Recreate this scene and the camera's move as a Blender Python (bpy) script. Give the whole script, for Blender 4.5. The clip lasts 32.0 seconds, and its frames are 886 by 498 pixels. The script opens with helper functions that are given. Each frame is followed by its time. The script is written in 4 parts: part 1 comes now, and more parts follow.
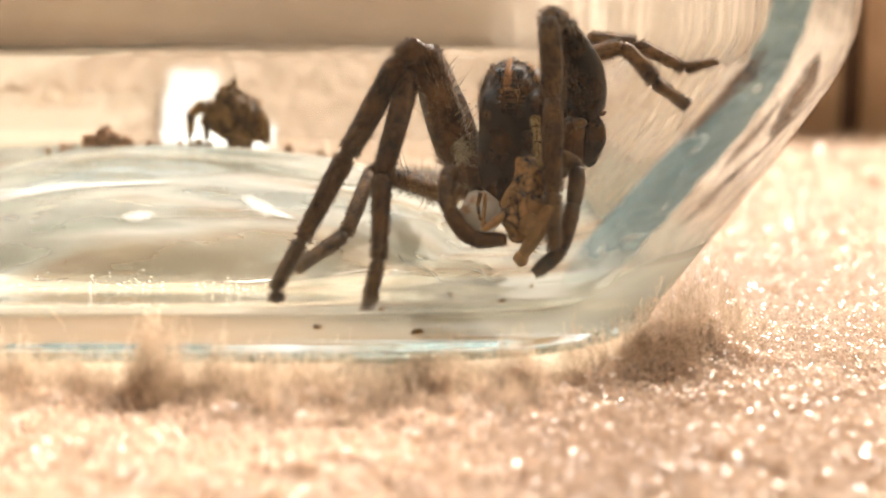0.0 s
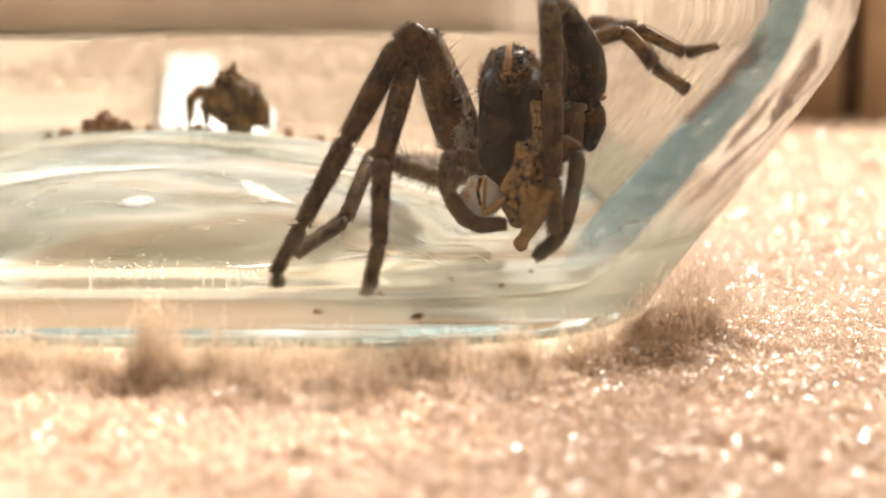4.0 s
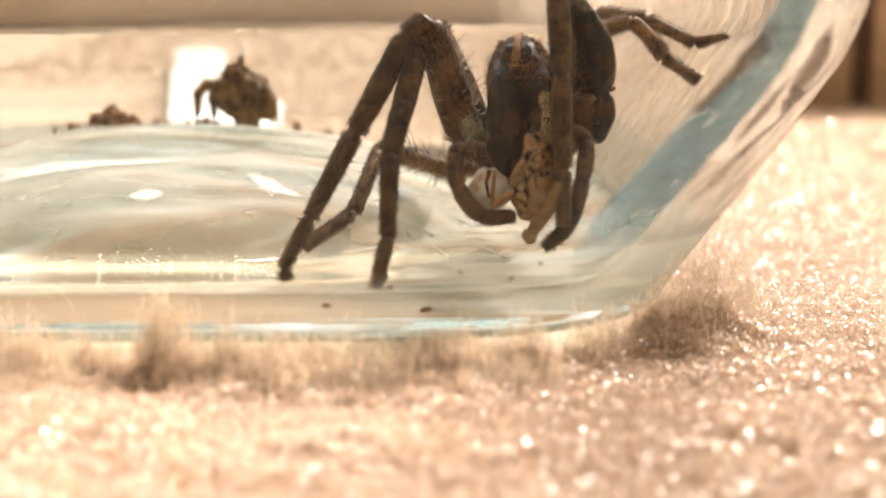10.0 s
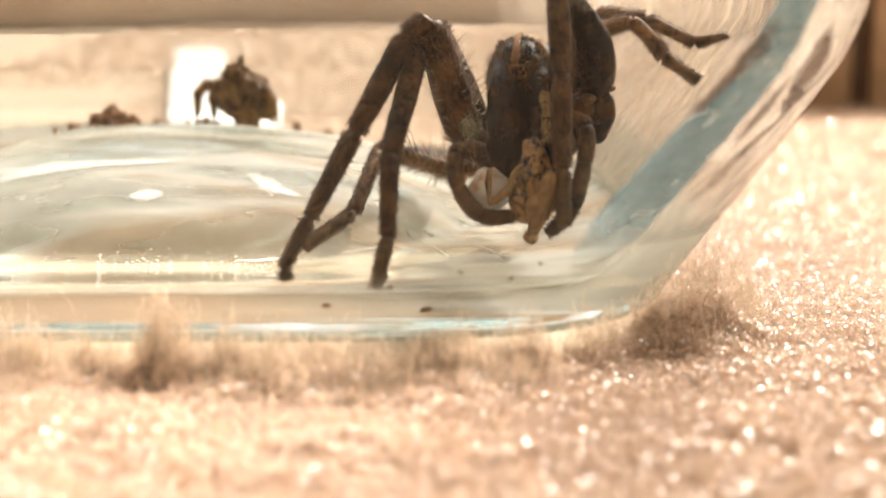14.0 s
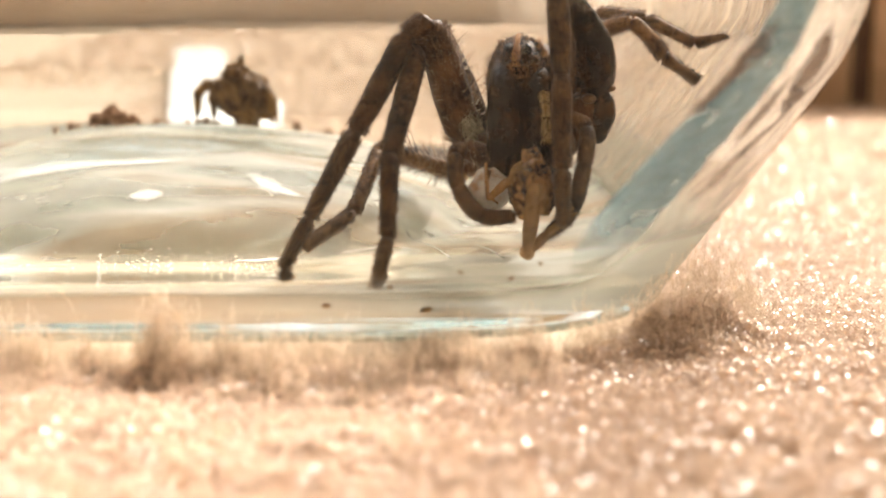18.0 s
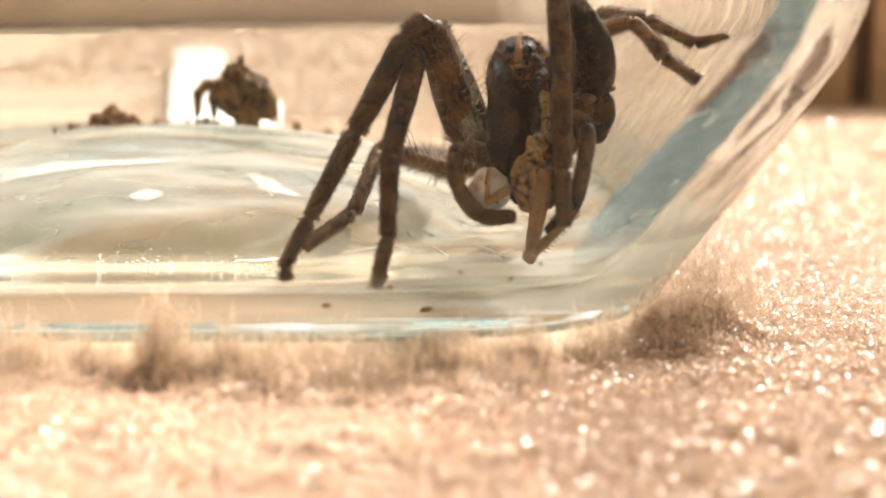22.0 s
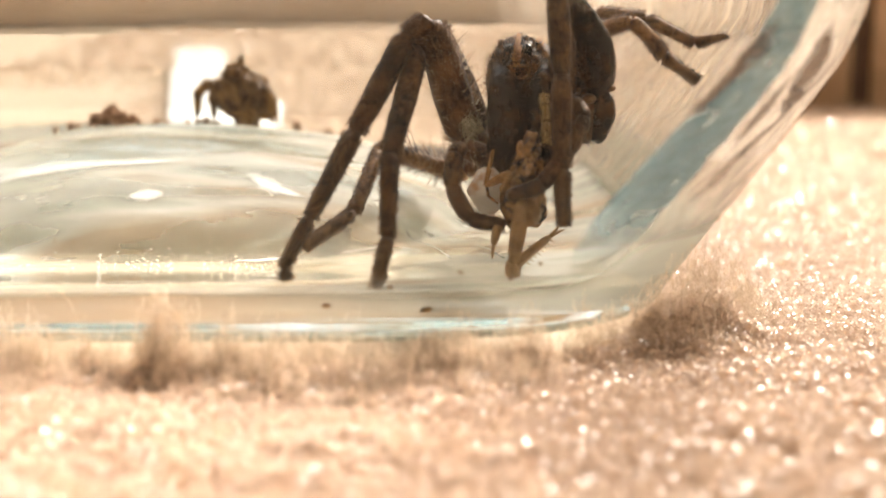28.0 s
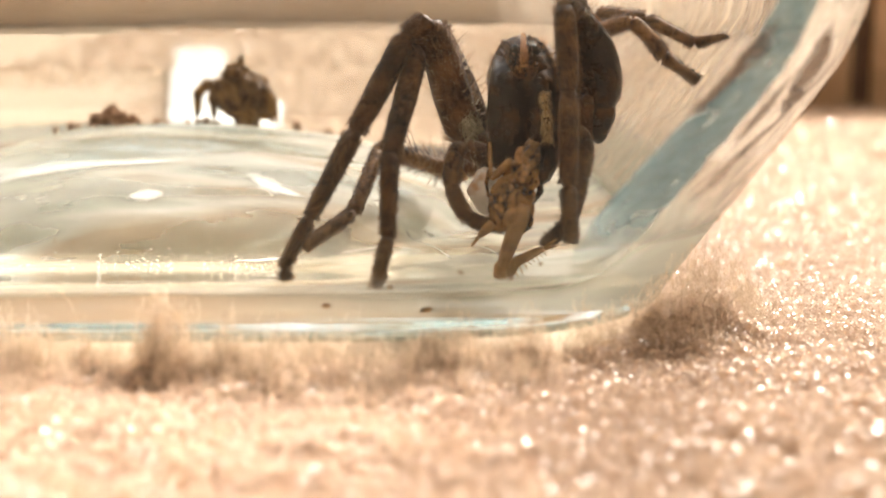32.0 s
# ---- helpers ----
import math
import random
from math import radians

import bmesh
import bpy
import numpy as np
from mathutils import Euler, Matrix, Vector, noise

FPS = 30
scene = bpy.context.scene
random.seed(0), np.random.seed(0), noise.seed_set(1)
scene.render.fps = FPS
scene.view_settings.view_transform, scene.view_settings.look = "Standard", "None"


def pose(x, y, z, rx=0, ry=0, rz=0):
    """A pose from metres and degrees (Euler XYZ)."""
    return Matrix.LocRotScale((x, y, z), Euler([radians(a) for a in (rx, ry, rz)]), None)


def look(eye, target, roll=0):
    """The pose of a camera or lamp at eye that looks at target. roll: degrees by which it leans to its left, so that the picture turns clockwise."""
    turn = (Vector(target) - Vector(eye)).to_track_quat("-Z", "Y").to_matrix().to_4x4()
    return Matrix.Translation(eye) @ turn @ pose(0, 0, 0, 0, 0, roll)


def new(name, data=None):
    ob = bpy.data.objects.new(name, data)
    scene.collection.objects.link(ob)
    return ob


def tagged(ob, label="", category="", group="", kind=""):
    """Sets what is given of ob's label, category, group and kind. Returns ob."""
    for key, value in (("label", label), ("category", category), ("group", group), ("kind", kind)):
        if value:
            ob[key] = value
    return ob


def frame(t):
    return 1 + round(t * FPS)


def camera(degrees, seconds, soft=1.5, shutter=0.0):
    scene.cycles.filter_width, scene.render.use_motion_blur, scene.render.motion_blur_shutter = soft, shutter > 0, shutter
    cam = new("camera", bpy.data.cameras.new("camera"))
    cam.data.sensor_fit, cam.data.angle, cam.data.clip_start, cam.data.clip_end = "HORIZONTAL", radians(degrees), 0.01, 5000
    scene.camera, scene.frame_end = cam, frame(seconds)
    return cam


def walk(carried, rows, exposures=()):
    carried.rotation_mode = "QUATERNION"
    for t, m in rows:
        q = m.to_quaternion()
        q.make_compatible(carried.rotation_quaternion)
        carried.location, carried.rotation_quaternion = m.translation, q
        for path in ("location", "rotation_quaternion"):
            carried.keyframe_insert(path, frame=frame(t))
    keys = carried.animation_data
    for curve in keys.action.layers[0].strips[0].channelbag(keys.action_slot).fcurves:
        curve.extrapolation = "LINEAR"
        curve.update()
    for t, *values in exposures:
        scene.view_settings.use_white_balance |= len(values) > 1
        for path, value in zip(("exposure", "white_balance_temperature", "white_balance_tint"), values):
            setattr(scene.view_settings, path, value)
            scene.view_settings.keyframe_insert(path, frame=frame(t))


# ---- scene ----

MM = 0.001

# ---- camera and its slight settling ----
LENS = 40.0
cam = camera(LENS, 32.0, soft=1.6)
cam.data.dof.use_dof = True
cam.data.dof.focus_distance = 0.111
cam.data.dof.aperture_fstop = 27.0


def sight(right, down, lean):
    """Camera pose: small turns of the phone from its final rest, and a lean while it still settles."""
    base = pose(0, -0.110 - 0.0005 * lean, 0.0223, 81.13 + 0.0266 * down, 0, 0.0266 * right)
    return base @ pose(0, 0, 0, 0, 0, 0.35 * lean)


walk(cam, [
    (0.0, sight(-15.5, 41, 1)), (0.5, sight(-12.5, 35.5, 1)), (1.0, sight(-9.5, 30, 1)), (1.5, sight(-9.5, 28.5, 1)),
    (2.0, sight(-9.5, 28.5, 1)), (2.5, sight(-10, 27, 1)), (3.0, sight(-14, 16, 1)), (3.5, sight(-15.5, 14.5, 1)),
    (5.5, sight(-16, 13, 1)), (6.5, sight(-16, 13, 1)), (7.0, sight(-13.5, 13, 1)), (7.5, sight(-9.5, 9.5, 0.6)),
    (8.0, sight(0, 0, 0)), (8.5, sight(0, 0, 0)), (32.0, sight(0, 0, 0)),
])

# ---- light ----
SUN_TO = Vector((0.46, 0.70, 0.80)).normalized()
world = bpy.data.worlds.new("world")
scene.world = world
world.use_nodes = True
wn = world.node_tree.nodes
sky = wn.new("ShaderNodeTexSky")
sky.sky_type, sky.sun_disc = "NISHITA", False
sky.dust_density, sky.air_density = 6.0, 1.0
sky.sun_elevation = math.asin(SUN_TO.z)
sky.sun_rotation = math.atan2(SUN_TO.x, SUN_TO.y)
wn["Background"].inputs[1].default_value = 0.08
world.node_tree.links.new(sky.outputs[0], wn["Background"].inputs[0])
sun_data = bpy.data.lights.new("sun", "SUN")
sun_data.energy, sun_data.angle, sun_data.color = 4.5, radians(0.6), (1.0, 0.895, 0.793)
sun = new("sun", sun_data)
sun.matrix_world = look(SUN_TO * 3, (0, 0, 0))
panel_data = bpy.data.lights.new("window_light", "AREA")
panel_data.shape, panel_data.size, panel_data.size_y = "RECTANGLE", 2.2, 1.9
panel_data.energy, panel_data.color = 12.0, (1.0, 0.96, 0.87)
panel = new("window_light", panel_data)
panel.matrix_world = look((0, 0.52, 1.10), (0, -1, 1.10))
scene.view_settings.exposure = 0.45


# ---- materials ----
def mat(name, dark, light, rough=0.6, scale=900.0, bump=0.15, fine=4.0, metal=0.0, coat=0.0, sheen=0.0, through_light=0.0,
        island=0.0, spec=0.5, grain=0.0, lo=0.38, hi=0.62):
    """Two-scale mottled surface between two colours, with grain relief."""
    m = bpy.data.materials.new(name)
    m.use_nodes = True
    nt = m.node_tree
    nd, ln = nt.nodes, nt.links
    b = nd["Principled BSDF"]
    co = nd.new("ShaderNodeTexCoord")
    n1, n2 = nd.new("ShaderNodeTexNoise"), nd.new("ShaderNodeTexNoise")
    n1.inputs["Scale"].default_value, n2.inputs["Scale"].default_value = scale, scale * fine
    n1.inputs["Detail"].default_value = 5
    n2.inputs["Detail"].default_value = 3
    for n in (n1, n2):
        ln.new(co.outputs["Object"], n.inputs["Vector"])
    mix = nd.new("ShaderNodeMath")
    mix.operation = "MULTIPLY_ADD"
    mix.inputs[1].default_value = 0.35
    ln.new(n2.outputs["Fac"], mix.inputs[0])
    sub = nd.new("ShaderNodeMath")
    sub.operation = "MULTIPLY"
    sub.inputs[1].default_value = 0.65
    ln.new(n1.outputs["Fac"], sub.inputs[0])
    ln.new(sub.outputs[0], mix.inputs[2])
    ramp = nd.new("ShaderNodeValToRGB")
    ramp.color_ramp.elements[0].position, ramp.color_ramp.elements[1].position = lo, hi
    ramp.color_ramp.elements[0].color, ramp.color_ramp.elements[1].color = (*dark, 1), (*light, 1)
    if island:
        geo = nd.new("ShaderNodeNewGeometry")
        add = nd.new("ShaderNodeMath")
        add.operation = "MULTIPLY_ADD"
        add.inputs[1].default_value = island
        ln.new(geo.outputs["Random Per Island"], add.inputs[0])
        shift = nd.new("ShaderNodeMath")
        shift.operation = "SUBTRACT"
        shift.inputs[1].default_value = island / 2
        ln.new(mix.outputs[0], shift.inputs[0])
        ln.new(shift.outputs[0], add.inputs[2])
        ln.new(add.outputs[0], ramp.inputs["Fac"])
    else:
        ln.new(mix.outputs[0], ramp.inputs["Fac"])
    ln.new(ramp.outputs["Color"], b.inputs["Base Color"])
    b.inputs["Roughness"].default_value, b.inputs["Metallic"].default_value = rough, metal
    b.inputs["Coat Weight"].default_value, b.inputs["Sheen Weight"].default_value = coat, sheen
    b.inputs["Specular IOR Level"].default_value = spec
    if bump:
        bp = nd.new("ShaderNodeBump")
        bp.inputs["Strength"].default_value, bp.inputs["Distance"].default_value = bump, 0.3 / scale
        ln.new(mix.outputs[0], bp.inputs["Height"])
        ln.new(bp.outputs["Normal"], b.inputs["Normal"])
    if grain:
        ng, bg = nd.new("ShaderNodeTexNoise"), nd.new("ShaderNodeBump")
        ng.inputs["Scale"].default_value = grain
        ln.new(co.outputs["Object"], ng.inputs["Vector"])
        bg.inputs["Strength"].default_value, bg.inputs["Distance"].default_value = 0.6, 0.4 / grain
        ln.new(ng.outputs["Fac"], bg.inputs["Height"])
        ln.new(bg.outputs["Normal"], b.inputs["Normal"])
    if through_light:
        tr = nd.new("ShaderNodeBsdfTranslucent")
        ln.new(ramp.outputs["Color"], tr.inputs["Color"])
        ms = nd.new("ShaderNodeMixShader")
        ms.inputs[0].default_value = through_light
        ln.new(b.outputs[0], ms.inputs[1])
        ln.new(tr.outputs[0], ms.inputs[2])
        ln.new(ms.outputs[0], nd["Material Output"].inputs["Surface"])
    return m


def glass(name, tint, rough=0.0, ior=1.37, wave=0.0, scale=120.0, coated=0.0, haze=0.0, foot_haze=0.0, film=0.0, tone_scale=1.0):
    """Solid clear glass with a faint drawn waviness."""
    m = bpy.data.materials.new(name)
    m.use_nodes = True
    nd, ln = m.node_tree.nodes, m.node_tree.links
    nd.remove(nd["Principled BSDF"])
    g = nd.new("ShaderNodeBsdfGlass")
    g.inputs["Color"].default_value, g.inputs["Roughness"].default_value, g.inputs["IOR"].default_value = (*tint, 1), rough, ior
    if wave:
        co, n, bp = nd.new("ShaderNodeTexCoord"), nd.new("ShaderNodeTexNoise"), nd.new("ShaderNodeBump")
        n.inputs["Scale"].default_value, n.inputs["Detail"].default_value = scale, 1.0
        bp.inputs["Strength"].default_value, bp.inputs["Distance"].default_value = wave, 0.002
        ln.new(co.outputs["Object"], n.inputs["Vector"])
        ln.new(n.outputs["Fac"], bp.inputs["Height"])
        ln.new(bp.outputs["Normal"], g.inputs["Normal"])
    last = g
    if coated:
        f, last = nd.new("ShaderNodeBsdfRefraction"), nd.new("ShaderNodeMixShader")
        f.inputs["Color"].default_value, f.inputs["Roughness"].default_value, f.inputs["IOR"].default_value = (*tint, 1), rough, ior
        last.inputs[0].default_value = coated
        ln.new(g.outputs[0], last.inputs[1])
        ln.new(f.outputs[0], last.inputs[2])
    if haze:
        # fine scratches, silk and dried film that dull the glass in patches
        co, n, ramp, d, both = (nd.new("ShaderNode" + k) for k in ("TexCoord", "TexNoise", "MapRange", "BsdfDiffuse", "MixShader"))
        fit = nd.new("ShaderNodeMapping")
        fit.inputs["Scale"].default_value = (70, 240, 240)
        n.inputs["Scale"].default_value, n.inputs["Detail"].default_value = 1.0, 6.0
        ln.new(co.outputs["Object"], fit.inputs["Vector"])
        ln.new(fit.outputs["Vector"], n.inputs["Vector"])
        ln.new(n.outputs["Fac"], ramp.inputs["Value"])
        ramp.inputs["From Min"].default_value, ramp.inputs["From Max"].default_value = 0.3, 0.7
        ramp.inputs["To Min"].default_value, ramp.inputs["To Max"].default_value = haze * 0.6, haze * 1.4
        # cream, grey-green and tan tones put into the haze, spread by stretched noise
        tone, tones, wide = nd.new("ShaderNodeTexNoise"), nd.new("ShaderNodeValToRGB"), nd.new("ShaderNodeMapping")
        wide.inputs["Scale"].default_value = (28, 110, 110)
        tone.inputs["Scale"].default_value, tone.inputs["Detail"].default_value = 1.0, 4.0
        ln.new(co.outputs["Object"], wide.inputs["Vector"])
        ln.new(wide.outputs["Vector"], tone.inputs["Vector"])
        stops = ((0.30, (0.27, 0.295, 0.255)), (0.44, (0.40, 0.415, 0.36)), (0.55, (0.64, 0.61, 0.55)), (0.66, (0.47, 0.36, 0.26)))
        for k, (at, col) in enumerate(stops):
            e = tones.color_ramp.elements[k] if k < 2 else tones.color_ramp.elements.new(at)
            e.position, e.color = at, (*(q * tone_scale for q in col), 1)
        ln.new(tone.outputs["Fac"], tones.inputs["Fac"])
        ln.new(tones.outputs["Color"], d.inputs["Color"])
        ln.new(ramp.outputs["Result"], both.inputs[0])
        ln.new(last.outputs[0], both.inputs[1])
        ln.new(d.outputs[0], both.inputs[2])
        last = both
    if film:
        # dried streaks running down the wall, also put in to brighten this side
        co, fit, n, amount, d, both = (nd.new("ShaderNode" + k) for k in ("TexCoord", "Mapping", "TexNoise", "MapRange", "BsdfTranslucent", "MixShader"))
        fit.inputs["Scale"].default_value = (420, 420, 45)
        n.inputs["Scale"].default_value, n.inputs["Detail"].default_value = 1.0, 5.0
        for key, v in (("From Min", 0.35), ("From Max", 0.68), ("To Min", film * 0.3), ("To Max", film * 1.6)):
            amount.inputs[key].default_value = v
        d.inputs["Color"].default_value = (0.72, 0.62, 0.51, 1)
        ln.new(co.outputs["Object"], fit.inputs["Vector"])
        ln.new(fit.outputs["Vector"], n.inputs["Vector"])
        ln.new(n.outputs["Fac"], amount.inputs["Value"])
        xyz, start, cover = (nd.new("ShaderNode" + k) for k in ("SeparateXYZ", "MapRange", "Math"))
        start.interpolation_type = "SMOOTHSTEP"
        start.inputs["From Min"].default_value, start.inputs["From Max"].default_value = 0.031, 0.050
        cover.operation = "MULTIPLY"
        ln.new(co.outputs["Object"], xyz.inputs[0])
        ln.new(xyz.outputs["X"], start.inputs["Value"])
        ln.new(start.outputs["Result"], cover.inputs[0])
        ln.new(amount.outputs["Result"], cover.inputs[1])
        ln.new(cover.outputs[0], both.inputs[0])
        ln.new(last.outputs[0], both.inputs[1])
        ln.new(d.outputs[0], both.inputs[2])
        last = both
    if foot_haze:
        # milky light in the wall's foot painted as haze: cream along the flat side, greyish green at the corner
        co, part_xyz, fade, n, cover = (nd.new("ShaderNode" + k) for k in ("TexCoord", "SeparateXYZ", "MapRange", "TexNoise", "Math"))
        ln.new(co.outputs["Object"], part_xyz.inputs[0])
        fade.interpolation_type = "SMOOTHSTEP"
        for key, v in (("From Min", 0.0070), ("From Max", 0.0038), ("To Min", 0.0), ("To Max", foot_haze)):
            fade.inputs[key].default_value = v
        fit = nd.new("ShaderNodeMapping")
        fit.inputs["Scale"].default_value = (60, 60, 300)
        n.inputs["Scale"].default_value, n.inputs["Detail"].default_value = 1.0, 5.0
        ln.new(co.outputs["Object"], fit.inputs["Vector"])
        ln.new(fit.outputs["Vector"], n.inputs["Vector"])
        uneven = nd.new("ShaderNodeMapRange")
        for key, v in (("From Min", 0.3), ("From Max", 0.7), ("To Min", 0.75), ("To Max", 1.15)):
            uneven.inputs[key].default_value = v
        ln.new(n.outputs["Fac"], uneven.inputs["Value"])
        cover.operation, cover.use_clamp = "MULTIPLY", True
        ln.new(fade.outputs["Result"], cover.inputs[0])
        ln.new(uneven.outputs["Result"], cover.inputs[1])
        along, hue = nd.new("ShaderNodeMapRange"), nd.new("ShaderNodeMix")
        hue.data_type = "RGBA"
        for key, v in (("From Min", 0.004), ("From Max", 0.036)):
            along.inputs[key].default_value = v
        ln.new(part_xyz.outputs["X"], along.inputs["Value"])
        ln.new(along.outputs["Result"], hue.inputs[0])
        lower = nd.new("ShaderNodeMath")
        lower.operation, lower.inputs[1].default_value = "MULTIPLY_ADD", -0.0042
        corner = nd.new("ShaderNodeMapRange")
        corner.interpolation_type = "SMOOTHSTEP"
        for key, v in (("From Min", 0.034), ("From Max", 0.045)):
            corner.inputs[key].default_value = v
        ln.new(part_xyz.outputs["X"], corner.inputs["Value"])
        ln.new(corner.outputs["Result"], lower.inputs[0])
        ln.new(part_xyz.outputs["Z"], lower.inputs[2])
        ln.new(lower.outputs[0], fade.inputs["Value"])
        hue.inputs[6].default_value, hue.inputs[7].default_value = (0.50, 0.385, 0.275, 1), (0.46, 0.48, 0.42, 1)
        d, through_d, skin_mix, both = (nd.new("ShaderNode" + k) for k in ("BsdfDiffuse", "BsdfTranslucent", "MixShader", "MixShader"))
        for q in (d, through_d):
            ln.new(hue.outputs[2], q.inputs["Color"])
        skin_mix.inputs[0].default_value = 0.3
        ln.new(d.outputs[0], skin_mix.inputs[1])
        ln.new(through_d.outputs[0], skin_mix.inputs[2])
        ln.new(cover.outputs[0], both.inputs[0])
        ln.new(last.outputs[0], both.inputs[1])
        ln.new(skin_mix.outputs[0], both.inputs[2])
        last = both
    ln.new(last.outputs[0], nd["Material Output"].inputs["Surface"])
    return m


GLASS = glass("clear_glass", (0.985, 1.0, 1.0))
GLASS_WAVY = glass("clear_wavy_glass", (0.985, 1.0, 1.0), wave=0.05, scale=170.0, film=0.34)
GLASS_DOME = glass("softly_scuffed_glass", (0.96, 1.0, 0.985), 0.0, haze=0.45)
GLASS_HEEL = glass("greenish_heel_glass", (0.90, 0.98, 0.95), 0.0, wave=0.08, scale=140.0)
GLASS_FOOT = glass("foot_haze_glass", (0.98, 1.0, 0.99), 0.0, foot_haze=0.72)
GLASS_FRONT = glass("clear_coated_glass", (0.985, 1.0, 1.0), coated=0.55)
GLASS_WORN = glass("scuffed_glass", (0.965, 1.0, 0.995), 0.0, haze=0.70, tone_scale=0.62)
# thin films added to dim sunlight that the shadowless bowl lets through
BACK_DIMMER = mat("dimming_film", (0.50, 0.42, 0.33), (0.62, 0.54, 0.44), 0.9, 160, 0.0, 5, through_light=0.6)
FRONT_DIMMER = mat("front_dimming_film", (0.55, 0.47, 0.37), (0.70, 0.61, 0.50), 0.9, 200, 0.0, 5, through_light=0.6)

BASE_DIMMER = mat("base_dimming_film", (0.45, 0.40, 0.32), (0.60, 0.54, 0.45), 0.9, 120, 0.0, 5, through_light=0.4)


def see_through(m, amount, tint):
    """Thin a surface out over a tinted clear one."""
    nd, ln = m.node_tree.nodes, m.node_tree.links
    end = nd["Material Output"].inputs["Surface"]
    veil, both = nd.new("ShaderNodeBsdfTransparent"), nd.new("ShaderNodeMixShader")
    both.inputs[0].default_value = amount
    veil.inputs["Color"].default_value = (*tint, 1)
    ln.new(veil.outputs[0], both.inputs[1])
    ln.new(end.links[0].from_socket, both.inputs[2])
    ln.new(both.outputs[0], end)


see_through(BASE_DIMMER, 0.10, (0.94, 0.95, 0.93))
see_through(BACK_DIMMER, 0.15, (0.97, 0.97, 0.97))
see_through(FRONT_DIMMER, 0.006, (0.83, 0.815, 0.81))
PANE = glass("window_pane", (1, 1, 1), 0.0, 1.02)
CARPET = mat("carpet_backing", (0.44, 0.345, 0.25), (0.54, 0.432, 0.325), 0.9, 700, 0.5)
FIBRE = mat("carpet_fibre", (0.59, 0.47, 0.355), (0.785, 0.66, 0.53), 0.35, 500, 0.0, through_light=0.72, island=0.3)
GLINT = mat("shiny_fibre", (0.57, 0.43, 0.325), (0.77, 0.62, 0.50), 0.26, 500, 0.0, through_light=0.5, island=0.3, spec=0.7)
SPARK = mat("sparkling_fibre", (0.60, 0.46, 0.345), (0.80, 0.66, 0.53), 0.2, 500, 0.0, through_light=0.4, island=0.3, spec=1.0)
SPARK_SOFT = mat("softly_sparkling_fibre", (0.60, 0.455, 0.34), (0.78, 0.64, 0.50), 0.285, 500, 0.0, through_light=0.55, island=0.3, spec=1.0)
SILK = mat("white_silk", (0.74, 0.71, 0.66), (0.88, 0.86, 0.82), 0.2, 900, 0.0, through_light=0.55)
SHEET = mat("glint_and_silk", (0.80, 0.78, 0.74), (0.90, 0.89, 0.86), 0.2, 900, 0.0, through_light=0.2)
# carpet fibre in a darker brown: the shade beside the bowl put into colour
TUFT = mat("shaded_tuft_fibre", (0.46, 0.355, 0.25), (0.70, 0.57, 0.435), 0.22, 500, 0.0, through_light=0.55, island=0.4)
STRIPE = mat("pale_blue_refraction", (0.15, 0.235, 0.25), (0.235, 0.315, 0.32), 0.4, 130, 0.0, 3, through_light=0.3)
REFRACTED_BROWN = mat("brown_refraction", (0.12, 0.085, 0.065), (0.25, 0.19, 0.14), 0.6, 300, 0.0, 3, through_light=0.3)


def thin_film(m, most):
    """Let a film thin out to nothing where its own "body" layer falls off."""
    nd, ln = m.node_tree.nodes, m.node_tree.links
    end = nd["Material Output"].inputs["Surface"]
    full = end.links[0].from_socket
    layer, clear, both, amount = (nd.new("ShaderNode" + k) for k in ("Attribute", "BsdfTransparent", "MixShader", "Math"))
    layer.attribute_name = "body"
    amount.operation, amount.use_clamp = "MULTIPLY", True
    amount.inputs[1].default_value = most
    ln.new(layer.outputs["Fac"], amount.inputs[0])
    ln.new(amount.outputs[0], both.inputs[0])
    ln.new(clear.outputs[0], both.inputs[1])
    ln.new(full, both.inputs[2])
    ln.new(both.outputs[0], end)


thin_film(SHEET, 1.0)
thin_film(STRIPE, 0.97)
thin_film(REFRACTED_BROWN, 0.85)
MEMBRANE = mat("wet_membrane", (0.50, 0.26, 0.11), (0.70, 0.66, 0.60), 0.1, 380, 0.1, 3, coat=1.0, through_light=0.35, lo=0.38, hi=0.52)
CRUMB = mat("red_brown_crumb", (0.30, 0.19, 0.12), (0.60, 0.44, 0.31), 0.7, 500, 0.4, 4, through_light=0.65)
HUSK = mat("dry_husk", (0.022, 0.011, 0.004), (0.34, 0.185, 0.06), 0.5, 420, 0.5, 4, through_light=0.4)
WOOD = mat("brown_wood", (0.52, 0.36, 0.235), (0.70, 0.51, 0.35), 0.5, 18, 0.2, 12)
WOOD_DARK = mat("dark_wood", (0.07, 0.04, 0.022), (0.12, 0.07, 0.04), 0.6, 25, 0.2, 10)
PLASTER = mat("beige_plaster", (0.72, 0.62, 0.50), (0.80, 0.70, 0.58), 0.9, 40, 0.1, 20)
REFLECTION_WHITE = mat("white_reflection", (0.80, 0.80, 0.78), (0.88, 0.88, 0.86), 0.8, 300, 0.1, 4, through_light=0.1)
CEIL = mat("white_ceiling", (0.72, 0.69, 0.63), (0.78, 0.75, 0.70), 0.95, 40, 0.1, 20)
CUTICLE = mat("dark_cuticle", (0.003, 0.0013, 0.0005), (0.10, 0.043, 0.012), 0.13, 480, 0.35, 5, spec=0.2, coat=0.08, lo=0.47, hi=0.74)
LEG_SKIN = mat("leg_cuticle", (0.008, 0.0036, 0.0012), (0.135, 0.060, 0.019), 0.42, 330, 0.6, 6, spec=0.2)
